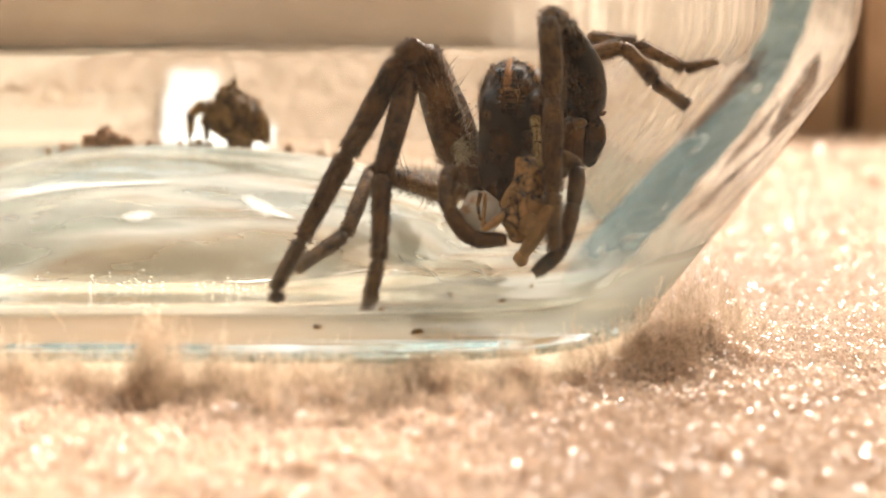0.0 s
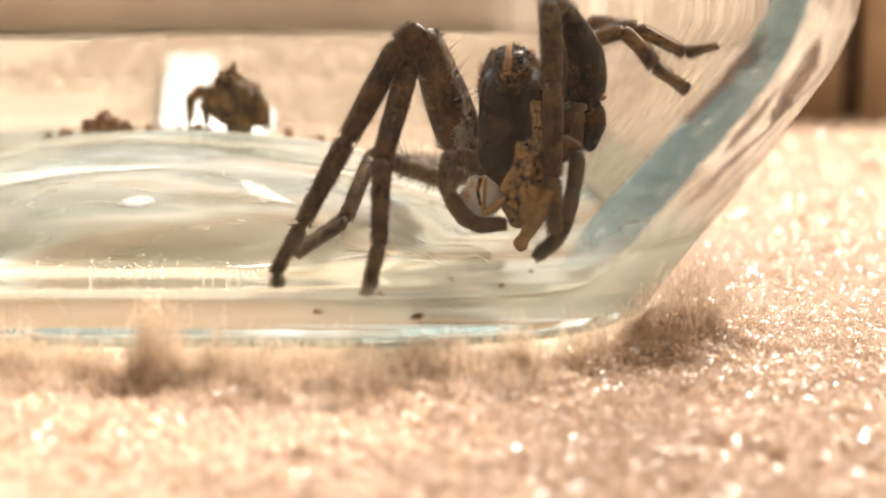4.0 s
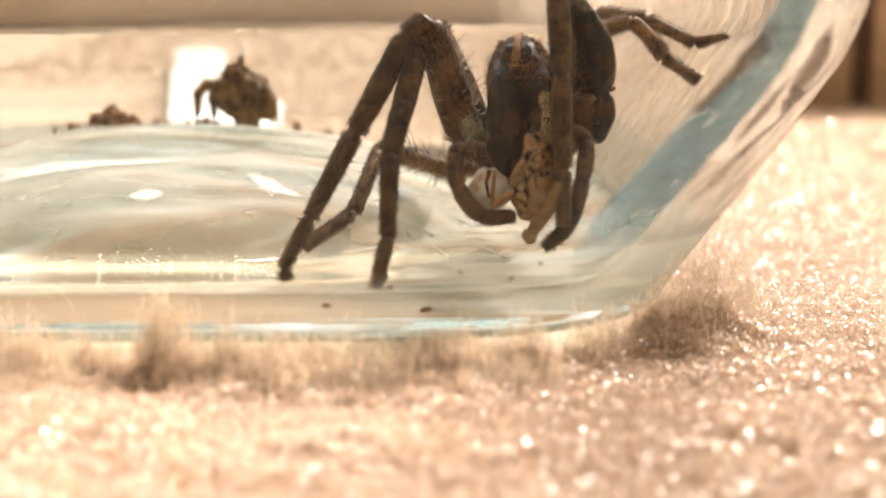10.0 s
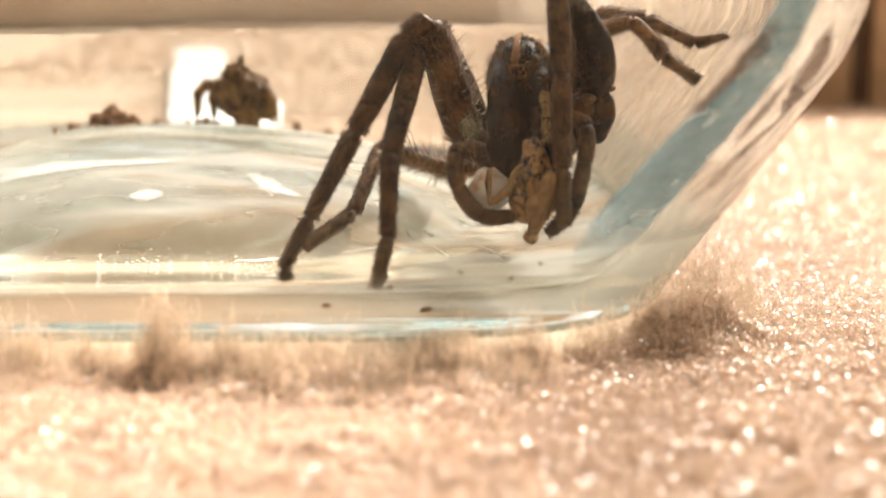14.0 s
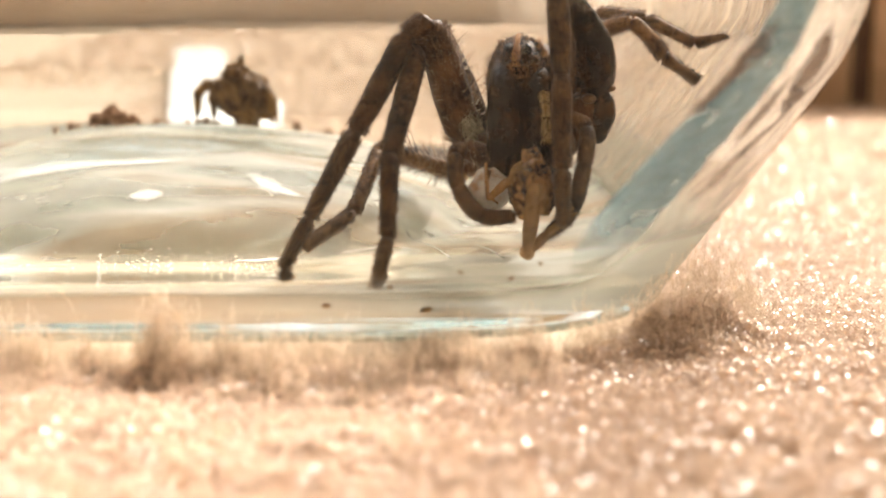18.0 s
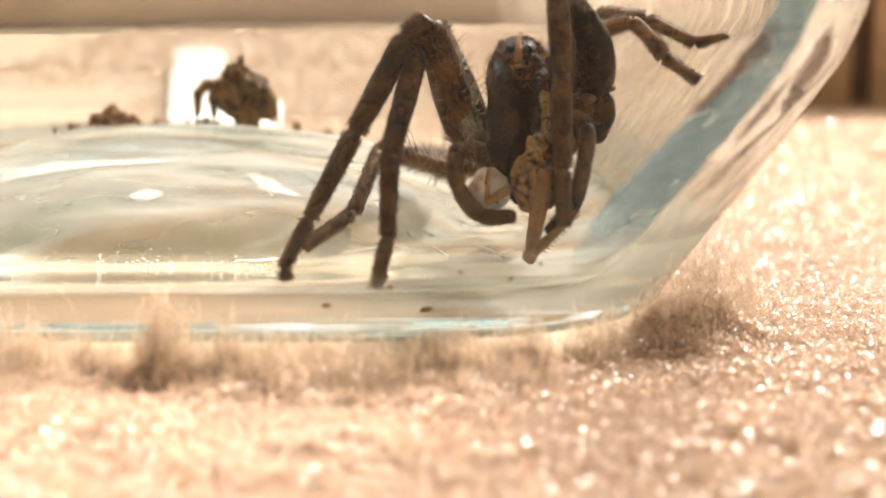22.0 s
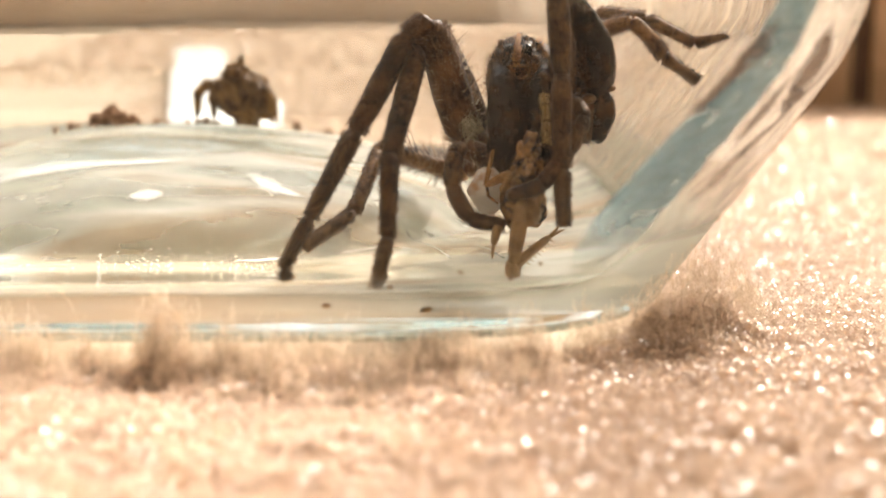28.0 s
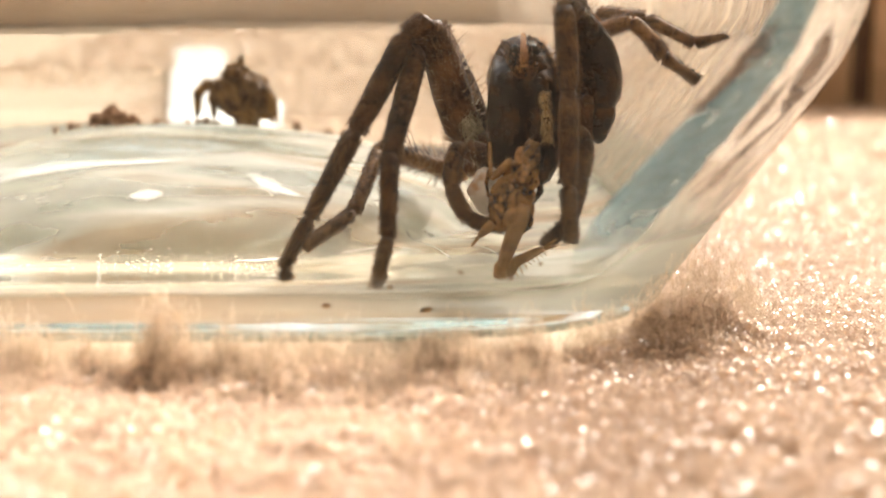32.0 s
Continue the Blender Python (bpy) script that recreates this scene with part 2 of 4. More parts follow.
LEG_MID = mat("brown_leg_cuticle", (0.020, 0.010, 0.004), (0.17, 0.086, 0.033), 0.45, 500, 0.6, 6, spec=0.25)
LEG_BAND = mat("banded_leg_cuticle", (0.035, 0.017, 0.007), (0.36, 0.19, 0.075), 0.5, 350, 0.4, 6)
HAIR = mat("leg_hair", (0.010, 0.005, 0.002), (0.26, 0.13, 0.05), 0.4, 900, 0.0, island=0.4, through_light=0.25)
JOINT = mat("joint_membrane", (0.07, 0.03, 0.010), (0.22, 0.11, 0.042), 0.4, 600, 0.3)
PALE_HAIR = mat("pale_hair", (0.30, 0.24, 0.15), (0.55, 0.46, 0.32), 0.5, 900, 0.0, island=0.4)
ORANGE_HAIR = mat("orange_hair", (0.34, 0.13, 0.03), (0.60, 0.30, 0.08), 0.5, 900, 0.0, island=0.4)
GOLD_SHINE_HAIR = mat("golden_shine_hair", (0.42, 0.25, 0.08), (0.78, 0.58, 0.30), 0.35, 900, 0.0, island=0.4)
EYE = mat("black_eye", (0.004, 0.004, 0.004), (0.01, 0.01, 0.01), 0.06, 500, 0.0, coat=0.3)
PREY = mat("mottled_prey", (0.024, 0.009, 0.003), (0.40, 0.19, 0.058), 0.18, 900, 0.4, 3, coat=0.5, through_light=0.3, lo=0.41, hi=0.56)
LEG_ORANGE = mat("orange_leg_cuticle", (0.25, 0.08, 0.02), (0.60, 0.24, 0.05), 0.4, 400, 0.4, 5)
PREY_LEG = mat("tan_prey_leg", (0.26, 0.135, 0.05), (0.44, 0.24, 0.092), 0.25, 700, 0.2, 4, through_light=0.35)


# ---- mesh helpers ----
def finish(bm, smooth=True):
    me = bpy.data.meshes.new("mesh")
    for f in bm.faces:
        f.smooth = smooth
    bm.to_mesh(me)
    bm.free()
    return me


def thing(name, label, category, at=(0, 0, 0), group="", kind=""):
    ob = new(name)
    ob.location = at
    ob.empty_display_size = 0.002
    return tagged(ob, label, category, group, kind)


def part(name, bm, material, parent, label="", at=(0, 0, 0), smooth=True):
    """One mesh object under a thing or a part; at: its pivot in the parent's space."""
    me = bm if isinstance(bm, bpy.types.Mesh) else finish(bm, smooth)
    for m in material if isinstance(material, (list, tuple)) else (material,):
        me.materials.append(m)
    ob = new(name, me)
    ob.parent = parent
    ob.location = at
    return tagged(ob, label) if label else ob


def mesh_np(verts, faces, smooth=True):
    """A mesh from numpy arrays: verts (n,3), faces (m,k)."""
    me = bpy.data.meshes.new("mesh")
    n, k = faces.shape
    me.vertices.add(len(verts))
    me.vertices.foreach_set("co", verts.astype(np.float32).ravel())
    me.loops.add(n * k)
    me.loops.foreach_set("vertex_index", faces.astype(np.int32).ravel())
    me.polygons.add(n)
    me.polygons.foreach_set("loop_start", np.arange(0, n * k, k, dtype=np.int32))
    me.polygons.foreach_set("use_smooth", np.full(n, smooth))
    me.update()
    me.validate()
    return me


def box(bm, x0, x1, y0, y1, z0, z1):
    vs = [bm.verts.new((x, y, z)) for z in (z0, z1) for x, y in ((x0, y0), (x1, y0), (x1, y1), (x0, y1))]
    for f in ((3, 2, 1, 0), (4, 5, 6, 7), (0, 1, 5, 4), (1, 2, 6, 5), (2, 3, 7, 6), (3, 0, 4, 7)):
        bm.faces.new([vs[i] for i in f])
    return bm


def frame_of(d):
    d = d.normalized()
    side = d.cross(Vector((0.13, 0.95, 0.28)))
    side = side.normalized() if side.length > 1e-6 else Vector((1, 0, 0))
    return d, side, d.cross(side).normalized()


def tube(bm, pts, radii, sides=14, flat=1.0):
    """A round limb through points, closed at both ends."""
    pts = [Vector(p) for p in pts]
    rings = []
    _, u, w = frame_of(pts[-1] - pts[0])
    for i, (p, r) in enumerate(zip(pts, radii)):
        a, b = pts[max(i - 1, 0)], pts[min(i + 1, len(pts) - 1)]
        d = (b - a).normalized()
        u = (u - d * u.dot(d)).normalized()
        w = d.cross(u)
        rings.append([bm.verts.new(p + (u * math.cos(t) * flat + w * math.sin(t)) * r)
                      for t in (2 * math.pi * k / sides for k in range(sides))])
    for a, b in zip(rings, rings[1:]):
        for k in range(sides):
            bm.faces.new((a[k], a[(k + 1) % sides], b[(k + 1) % sides], b[k]))
    bm.faces.new(rings[0][::-1])
    bm.faces.new(rings[-1])
    return bm


def limb(bm, a, b, ra, rb, belly=1.12, steps=9, sides=14, bend=(0, 0, 0)):
    """A leg segment with swollen middle and rounded ends."""
    a, b, bend = Vector(a), Vector(b), Vector(bend)
    pts, rad = [], []
    for i in range(steps + 1):
        t = i / steps
        r = (ra + (rb - ra) * t) * (1 + (belly - 1) * math.sin(math.pi * t))
        end = min(t, 1 - t) * steps
        r *= 0.72 if end < 0.5 else (0.96 if end < 1.5 else 1.0)
        pts.append(a.lerp(b, t) + bend * math.sin(math.pi * t))
        rad.append(r)
    return tube(bm, pts, rad, sides)


def hairs(bm, a, b, ra, rb, count, length, thick, rnd, index=1, lean=0.5):
    """Fine bristles standing off a limb, pointing towards its tip."""
    a, b = Vector(a), Vector(b)
    d, u, w = frame_of(b - a)
    for _ in range(count):
        t, ang = rnd.uniform(0.03, 0.97), rnd.uniform(0, 2 * math.pi)
        out = u * math.cos(ang) + w * math.sin(ang)
        r = (ra + (rb - ra) * t) * 1.0
        p = a.lerp(b, t) + out * r * 0.9
        ln = length * rnd.uniform(0.5, 1.3)
        tip = p + (out + d * lean * rnd.uniform(0.4, 1.6) + Vector((rnd.gauss(0, .15), rnd.gauss(0, .15), rnd.gauss(0, .15)))) * ln
        s1, s2 = d * thick, out.cross(d) * thick
        v = [bm.verts.new(q) for q in (p + s1, p - s1 * 0.5 + s2, p - s1 * 0.5 - s2, tip)]
        for f in ((0, 1, 3), (1, 2, 3), (2, 0, 3)):
            bm.faces.new([v[i] for i in f]).material_index = index


def ball(bm, c, rx, ry, rz, seg=24, rings=16, turn=None):
    m = Matrix.Translation(c) @ (turn or Matrix()) @ Matrix.Diagonal((rx, ry, rz, 1))
    bmesh.ops.create_uvsphere(bm, u_segments=seg, v_segments=rings, radius=1, matrix=m)
    return bm


def lump(rx, ry, rz, c, seed, rough=0.25, turn=None):
    """A crumpled, uneven body piece."""
    bm = bmesh.new()
    bmesh.ops.create_icosphere(bm, subdivisions=4, radius=1)
    for v in bm.verts:
        n = v.co.normalized()
        k = 1 + rough * noise.noise(n * 1.6 + Vector((seed, 0, 0))) + rough * 0.5 * noise.noise(n * 4.5 + Vector((0, seed, 0)))
        v.co = Vector((n.x * rx, n.y * ry, n.z * rz)) * k * MM
    if turn:
        bmesh.ops.rotate(bm, verts=bm.verts, matrix=turn.to_3x3())
    bmesh.ops.translate(bm, verts=bm.verts, vec=Vector(c) * MM)
    return bm


# ---- room ----
room = thing("wall_room", "beige plastered room walls beside a glazed garden door", "wall", kind="structure")
part("wall", box(bmesh.new(), -1.6, 1.6, -1.75, -1.65, -0.02, 2.4), PLASTER, room, smooth=False)
part("wall", box(bmesh.new(), -1.7, -1.6, -1.75, 0.58, -0.02, 2.4), PLASTER, room, smooth=False)
part("wall", box(bmesh.new(), 1.6, 1.7, -1.75, 0.58, -0.02, 2.4), PLASTER, room, smooth=False)
bm = bmesh.new()
for x0, x1, z0, z1 in ((-1.6, -1.15, -0.02, 2.4), (1.15, 1.6, -0.02, 2.4), (-1.15, 1.15, 2.1, 2.4)):
    box(bm, x0, x1, 0.45, 0.58, z0, z1)
part("wall", bm, PLASTER, room, smooth=False)
ceiling = new("ceiling", finish(box(bmesh.new(), -1.7, 1.7, -1.75, 0.58, 2.4, 2.5), False))
ceiling.data.materials.append(CEIL)
tagged(ceiling, "plain white painted ceiling of the room", "ceiling", kind="structure")

# ---- carpet: one sheet, fine near the bowl ----
CX, CY, EXP = -26.0, 27.0, 4.6


def graded(lo, hi, step, far, grow=1.12):
    mid = list(np.arange(lo, hi, step))
    s, a = step, lo
    left = []
    while a > -far:
        s *= grow
        a -= s
        left.append(a)
    s, b = step, mid[-1]
    right = []
    while b < far:
        s *= grow
        b += s
        right.append(b)
    return np.array(left[::-1] + mid + right)


def lattice(n, seed):
    return np.random.RandomState(seed).rand(n, n)


GRIDS = [lattice(256, 11), lattice(256, 12), lattice(256, 13)]


def value_noise(x, y, size, grid):
    u, v = x / size, y / size
    i, j = np.floor(u).astype(int), np.floor(v).astype(int)
    f, g = u - i, v - j
    f, g = f * f * (3 - 2 * f), g * g * (3 - 2 * g)
    n = len(grid)
    a, b = grid[i % n, j % n], grid[(i + 1) % n, j % n]
    c, d = grid[i % n, (j + 1) % n], grid[(i + 1) % n, (j + 1) % n]
    return (a * (1 - f) + b * f) * (1 - g) + (c * (1 - f) + d * f) * g


def footprint(x, y, a):
    """Below 1 inside the bowl's rounded-square base of half width a."""
    return (np.abs((x - CX) / a) ** EXP + np.abs((y - CY) / a) ** EXP) ** (1 / EXP)


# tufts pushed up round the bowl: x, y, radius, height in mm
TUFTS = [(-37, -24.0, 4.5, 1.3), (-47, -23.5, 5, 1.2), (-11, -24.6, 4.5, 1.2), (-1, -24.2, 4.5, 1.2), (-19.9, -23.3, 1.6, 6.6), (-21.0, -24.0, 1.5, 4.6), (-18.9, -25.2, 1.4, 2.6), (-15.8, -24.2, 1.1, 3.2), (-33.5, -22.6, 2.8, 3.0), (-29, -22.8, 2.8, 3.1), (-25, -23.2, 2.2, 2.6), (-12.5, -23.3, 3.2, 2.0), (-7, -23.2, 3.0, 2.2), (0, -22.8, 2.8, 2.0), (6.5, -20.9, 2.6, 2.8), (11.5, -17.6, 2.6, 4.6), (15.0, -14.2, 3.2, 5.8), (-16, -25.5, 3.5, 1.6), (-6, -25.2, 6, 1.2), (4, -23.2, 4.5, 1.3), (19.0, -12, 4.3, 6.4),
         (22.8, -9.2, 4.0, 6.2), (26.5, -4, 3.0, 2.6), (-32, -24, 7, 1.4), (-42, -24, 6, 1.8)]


def carpet_height(x, y):
    """Pile height in mm: lumpy loops, pressed flat under the bowl."""
    z = 0.7 * (value_noise(x, y, 7.0, GRIDS[0]) - 0.8) + 0.55 * (value_noise(x, y, 2.6, GRIDS[1]) - 0.5) + 0.4 * (value_noise(x, y, 0.9, GRIDS[2]) - 0.5)
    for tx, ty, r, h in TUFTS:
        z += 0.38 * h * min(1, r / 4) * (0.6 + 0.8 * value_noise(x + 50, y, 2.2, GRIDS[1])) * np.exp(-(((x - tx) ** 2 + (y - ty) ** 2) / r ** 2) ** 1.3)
    inside = np.clip((footprint(x, y, 46.0) - 0.97) / 0.1, 0, 1)
    return np.minimum(z, 60.0) * inside - 0.9 * (1 - inside) - 1.0


xs, ys = graded(-56, 66, 0.7, 1650), graded(-66, 110, 0.7, 1700)
gx, gy = np.meshgrid(xs, ys)
gz = carpet_height(gx, gy)
nx, ny = len(xs), len(ys)
verts = np.stack([gx, gy, gz - 0.5], -1).reshape(-1, 3) * MM
idx = np.arange(nx * ny).reshape(ny, nx)
faces = np.stack([idx[:-1, :-1], idx[:-1, 1:], idx[1:, 1:], idx[1:, :-1]], -1).reshape(-1, 4)
floor = new("floor", mesh_np(verts, faces))
floor.data.materials.append(CARPET)
tagged(floor, "cream plush carpet with lumpy sunlit pile", "carpet", kind="structure")


def strands(x, y, rs, length, width, seg=3, wild=2.6):
    """Curled flat fibres rooted on the pile, as one mesh."""
    n = len(x)
    z = carpet_height(x, y) - 0.7
    ang = rs.uniform(0, 2 * np.pi, n)
    tilt = rs.uniform(0.2, 1.3, n)
    ln = length * rs.uniform(0.5, 1.4, n)
    curl = rs.uniform(-wild, wild, n)
    wide = width * rs.uniform(0.6, 1.4, n)
    turn = rs.uniform(0, np.pi, n)
    px, py, pz = x.copy(), y.copy(), z.copy()
    rows = []
    for k in range(seg + 1):
        w = wide * (1 - 0.25 * k / seg)
        sx, sy = np.cos(turn) * w / 2, np.sin(turn) * w / 2
        rows.append(np.stack([px - sx, py - sy, pz], -1))
        rows.append(np.stack([px + sx, py + sy, pz], -1))
        a, t = ang + curl * k / seg, tilt + (0.5 + 0.25 * (wild - 2.6) * np.sin(curl * 3)) * k / seg
        px = px + np.cos(a) * np.sin(t) * ln / seg
        py = py + np.sin(a) * np.sin(t) * ln / seg
        pz = pz + np.cos(t) * ln / seg
    v = np.stack(rows, 1).reshape(-1, 3) * MM
    base = np.arange(n)[:, None] * (2 * seg + 2)
    f = np.concatenate([base + np.array([2 * k, 2 * k + 1, 2 * k + 3, 2 * k + 2]) for k in range(seg)], 0)
    return v, f


rs = np.random.RandomState(5)
vs, fs, off = [], [], 0
for n, x0, x1, y0, y1, ln, wd in ((14000, -40, 42, -66, -46, 1.5, 0.13), (54000, -46, 46, -46, -8, 1.35, 0.07), (48000, 12, 64, -14, 60, 1.35, 0.075), (16000, -60, 120, 40, 160, 2.6, 0.38),
                                  (12000, -110, 240, 160, 425, 4.5, 1.1)):
    x, y = rs.uniform(x0, x1, n), rs.uniform(y0, y1, n)
    keep = footprint(x, y, 46.5) > 0.86
    v, f = strands(x[keep], y[keep], rs, ln, wd)
    vs.append(v)
    fs.append(f + off)
    off += len(v)
pile = new("carpet_pile", mesh_np(np.concatenate(vs), np.concatenate(fs)))
pile.data.materials.append(FIBRE)
tagged(pile, "fluffy cream carpet fibres sparkling in sunlight", "carpet", kind="stuff")

gr = np.random.RandomState(23)
vs, off = [], 0
for n, x0, x1, y0, y1, ln, wd in ((55000, -44, 46, -66, -12, 0.48, 0.13), (60000, 14, 64, -14, 60, 0.42, 0.11), (45000, -60, 130, 50, 200, 0.9, 0.35), (30000, -110, 240, 190, 425, 2.6, 1.3)):
    x, y = gr.uniform(x0, x1, n), gr.uniform(y0, y1, n)
    keep = footprint(x, y, 47.5) > 1.0
    x, y = x[keep], y[keep]
    n = len(x)
    z = carpet_height(x, y) + gr.uniform(-0.3, 0.7, n)
    nrm = gr.normal(0, 0.48, (n, 3)) + np.array([0.1, -0.25, 1.0])
    nrm /= np.linalg.norm(nrm, axis=1)[:, None]
    u = np.cross(nrm, gr.normal(0, 1, (n, 3)))
    u /= np.linalg.norm(u, axis=1)[:, None]
    w = np.cross(nrm, u)
    c = np.stack([x, y, z], -1)
    u, w = u * (ln * gr.uniform(0.5, 1.3, n))[:, None] / 2, w * (wd * gr.uniform(0.6, 1.4, n))[:, None] / 2
    vs.append(np.stack([c - u - w, c + u - w, c + u + w, c - u + w], 1).reshape(-1, 3) * MM)
vs = np.concatenate(vs)
shiny = new("carpet_fibre_ends", mesh_np(vs, np.arange(len(vs)).reshape(-1, 4), False))
shiny.data.materials.append(GLINT)
tagged(shiny, "shiny cream fibre ends of the carpet glinting in the sun", "carpet", kind="stuff")

# smooth glassy fibres leaned to flash the sun, broader and duller nearest the camera
for material, patches in ((SPARK_SOFT, ((72000, -40, 42, -66, -36, 0.52, 0.27), (84000, -46, 46, -36, -12, 0.32, 0.15))),
                          (SPARK, ((90000, 14, 64, -14, 60, 0.28, 0.12), (90000, 12, 130, 55, 210, 0.46, 0.24), (12000, -60, 12, 70, 200, 0.5, 0.2)))):
    vs = []
    for n, x0, x1, y0, y1, ln, wd in patches:
        x, y = gr.uniform(x0, x1, n), gr.uniform(y0, y1, n)
        keep = footprint(x, y, 47.5) > 1.0
        x, y = x[keep], y[keep]
        n = len(x)
        c = np.stack([x, y, carpet_height(x, y) + gr.uniform(0.1, 0.9, n)], -1)
        nrm = gr.normal(0, 0.42, (n, 3)) + np.array([0.32, -0.30, 1.0])
        nrm /= np.linalg.norm(nrm, axis=1)[:, None]
        u = np.cross(nrm, gr.normal(0, 1, (n, 3)))
        u /= np.linalg.norm(u, axis=1)[:, None]
        w = np.cross(nrm, u)
        u, w = u * (ln * gr.uniform(0.5, 1.3, n))[:, None] / 2, w * (wd * gr.uniform(0.6, 1.4, n))[:, None] / 2
        vs.append(np.stack([c - u - w, c + u - w, c + u + w, c - u + w], 1).reshape(-1, 3) * MM)
    vs = np.concatenate(vs)
    flash = new("carpet_sparkles", mesh_np(vs, np.arange(len(vs)).reshape(-1, 4), False))
    flash.data.materials.append(material)
    tagged(flash, "glassy cream carpet fibres flashing in the sun", "carpet", kind="stuff")


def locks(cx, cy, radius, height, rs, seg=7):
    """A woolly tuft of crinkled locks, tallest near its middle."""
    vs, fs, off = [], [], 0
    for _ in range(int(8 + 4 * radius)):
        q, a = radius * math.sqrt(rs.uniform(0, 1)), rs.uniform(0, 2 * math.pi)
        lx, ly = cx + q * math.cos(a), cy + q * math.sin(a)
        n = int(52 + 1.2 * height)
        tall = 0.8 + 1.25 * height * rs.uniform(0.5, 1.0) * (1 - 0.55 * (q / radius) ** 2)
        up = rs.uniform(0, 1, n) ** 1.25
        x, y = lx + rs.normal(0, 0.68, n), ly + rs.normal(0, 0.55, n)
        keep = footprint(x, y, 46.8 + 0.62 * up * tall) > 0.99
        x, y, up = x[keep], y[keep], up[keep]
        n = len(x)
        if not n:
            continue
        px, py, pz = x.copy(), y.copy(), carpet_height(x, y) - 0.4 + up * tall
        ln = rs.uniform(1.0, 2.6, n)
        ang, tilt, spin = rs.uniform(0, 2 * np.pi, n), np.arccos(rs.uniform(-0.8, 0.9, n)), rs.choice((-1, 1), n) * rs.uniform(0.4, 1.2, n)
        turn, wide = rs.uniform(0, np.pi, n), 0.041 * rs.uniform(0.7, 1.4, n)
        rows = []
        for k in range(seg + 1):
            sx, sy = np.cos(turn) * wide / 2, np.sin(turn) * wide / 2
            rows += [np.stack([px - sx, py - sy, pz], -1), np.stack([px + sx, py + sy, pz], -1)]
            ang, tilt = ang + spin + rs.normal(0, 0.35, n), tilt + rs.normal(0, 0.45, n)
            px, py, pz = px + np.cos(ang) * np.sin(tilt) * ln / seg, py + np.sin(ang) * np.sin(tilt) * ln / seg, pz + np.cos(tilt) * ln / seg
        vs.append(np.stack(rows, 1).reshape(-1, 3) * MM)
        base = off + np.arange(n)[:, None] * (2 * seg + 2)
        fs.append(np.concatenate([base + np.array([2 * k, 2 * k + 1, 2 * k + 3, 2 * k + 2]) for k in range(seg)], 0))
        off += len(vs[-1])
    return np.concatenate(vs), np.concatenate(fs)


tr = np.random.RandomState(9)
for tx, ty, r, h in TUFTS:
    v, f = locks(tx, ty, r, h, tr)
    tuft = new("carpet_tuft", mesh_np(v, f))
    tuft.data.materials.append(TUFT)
    tagged(tuft, "fuzzy carpet tuft against the glass bowl, browned to stand for shade", "carpet tuft", "tufts round the bowl", "stuff")

# ---- brown wooden door behind, glazed above its bottom rail ----
door = thing("door_1", "brown wooden garden door with tall glazing", "door", (0, 0.43, 0), kind="structure")
for x0, x1 in ((-1.15, 0.180), (0.192, 1.15)):
    bm = box(bmesh.new(), x0, x1, 0, 0.05, -0.002, 0.115)
    bmesh.ops.bevel(bm, geom=bm.edges[:], offset=0.003, segments=2, affect="EDGES")
    part("bottom_rail", bm, WOOD, door)
part("threshold", box(bmesh.new(), -1.15, 1.15, 0.012, 0.13, -0.004, 0.108), WOOD_DARK, door, smooth=False)
for x0, x1 in ((-1.15, -1.09), (1.09, 1.15)):
    part("stile", box(bmesh.new(), x0, x1, 0.004, 0.046, 0.116, 2.1), WOOD, door, smooth=False)
for x0, x1 in ((-1.088, 1.088),):
    pane = part("pane", box(bmesh.new(), x0, x1, 0.022, 0.027, 0.110, 2.09), PANE, door, smooth=False)
    pane.visible_shadow = False

# ---- glass bowl ----
bowl = thing("glass_bowl", "thick clear glass bowl with rounded-square base on the carpet", "bowl", (CX * MM, CY * MM, 0))


def bowl_half(z):
    """Half width of the outer wall at height z, mm."""
    if z < 2.6:
        return 41 + 6.2 * math.sqrt(max(0, 1 - ((2.6 - z) / 2.6) ** 2))
    return float(np.interp(z, (2.6, 20, 22, 24, 26, 28, 52), (47.2, 58.3, 59.5, 60.4, 61.1, 61.4, 62.0)))


def inner_half(z, t=math.pi / 2):
    """Half width of the inner wall; it thickens downwards, most on the flat sides before and behind."""
    wedge = 0.35 + 0.65 * abs(math.sin(t)) ** 6
    if 0 < t < math.pi / 2:
        k = min(1, max(0, (t - 0.72) / 0.32))
        k *= k * (3 - 2 * k)
        wedge = wedge * (1 - k) + (1.0 + 1.3 * math.cos(t)) * k
    return bowl_half(z) - 2.6 - max(0, 26 - z) * 0.2 * wedge


ROUND = 288


def ring(bm, a, z, n=ROUND, e=EXP):
    out = []
    for k in range(n):
        t = 2 * math.pi * k / n
        c, s = math.cos(t), math.sin(t)
        r = (abs(c) ** e + abs(s) ** e) ** (-1 / e)
        q = a(z, t) if callable(a) else a
        out.append(bm.verts.new((q * r * c * MM, q * r * s * MM, z * MM)))
    return out


def skin(bm, rings):
    for a, b in zip(rings, rings[1:]):
        n = len(a)
        for k in range(n):
            bm.faces.new((a[k], a[(k + 1) % n], b[(k + 1) % n], b[k]))


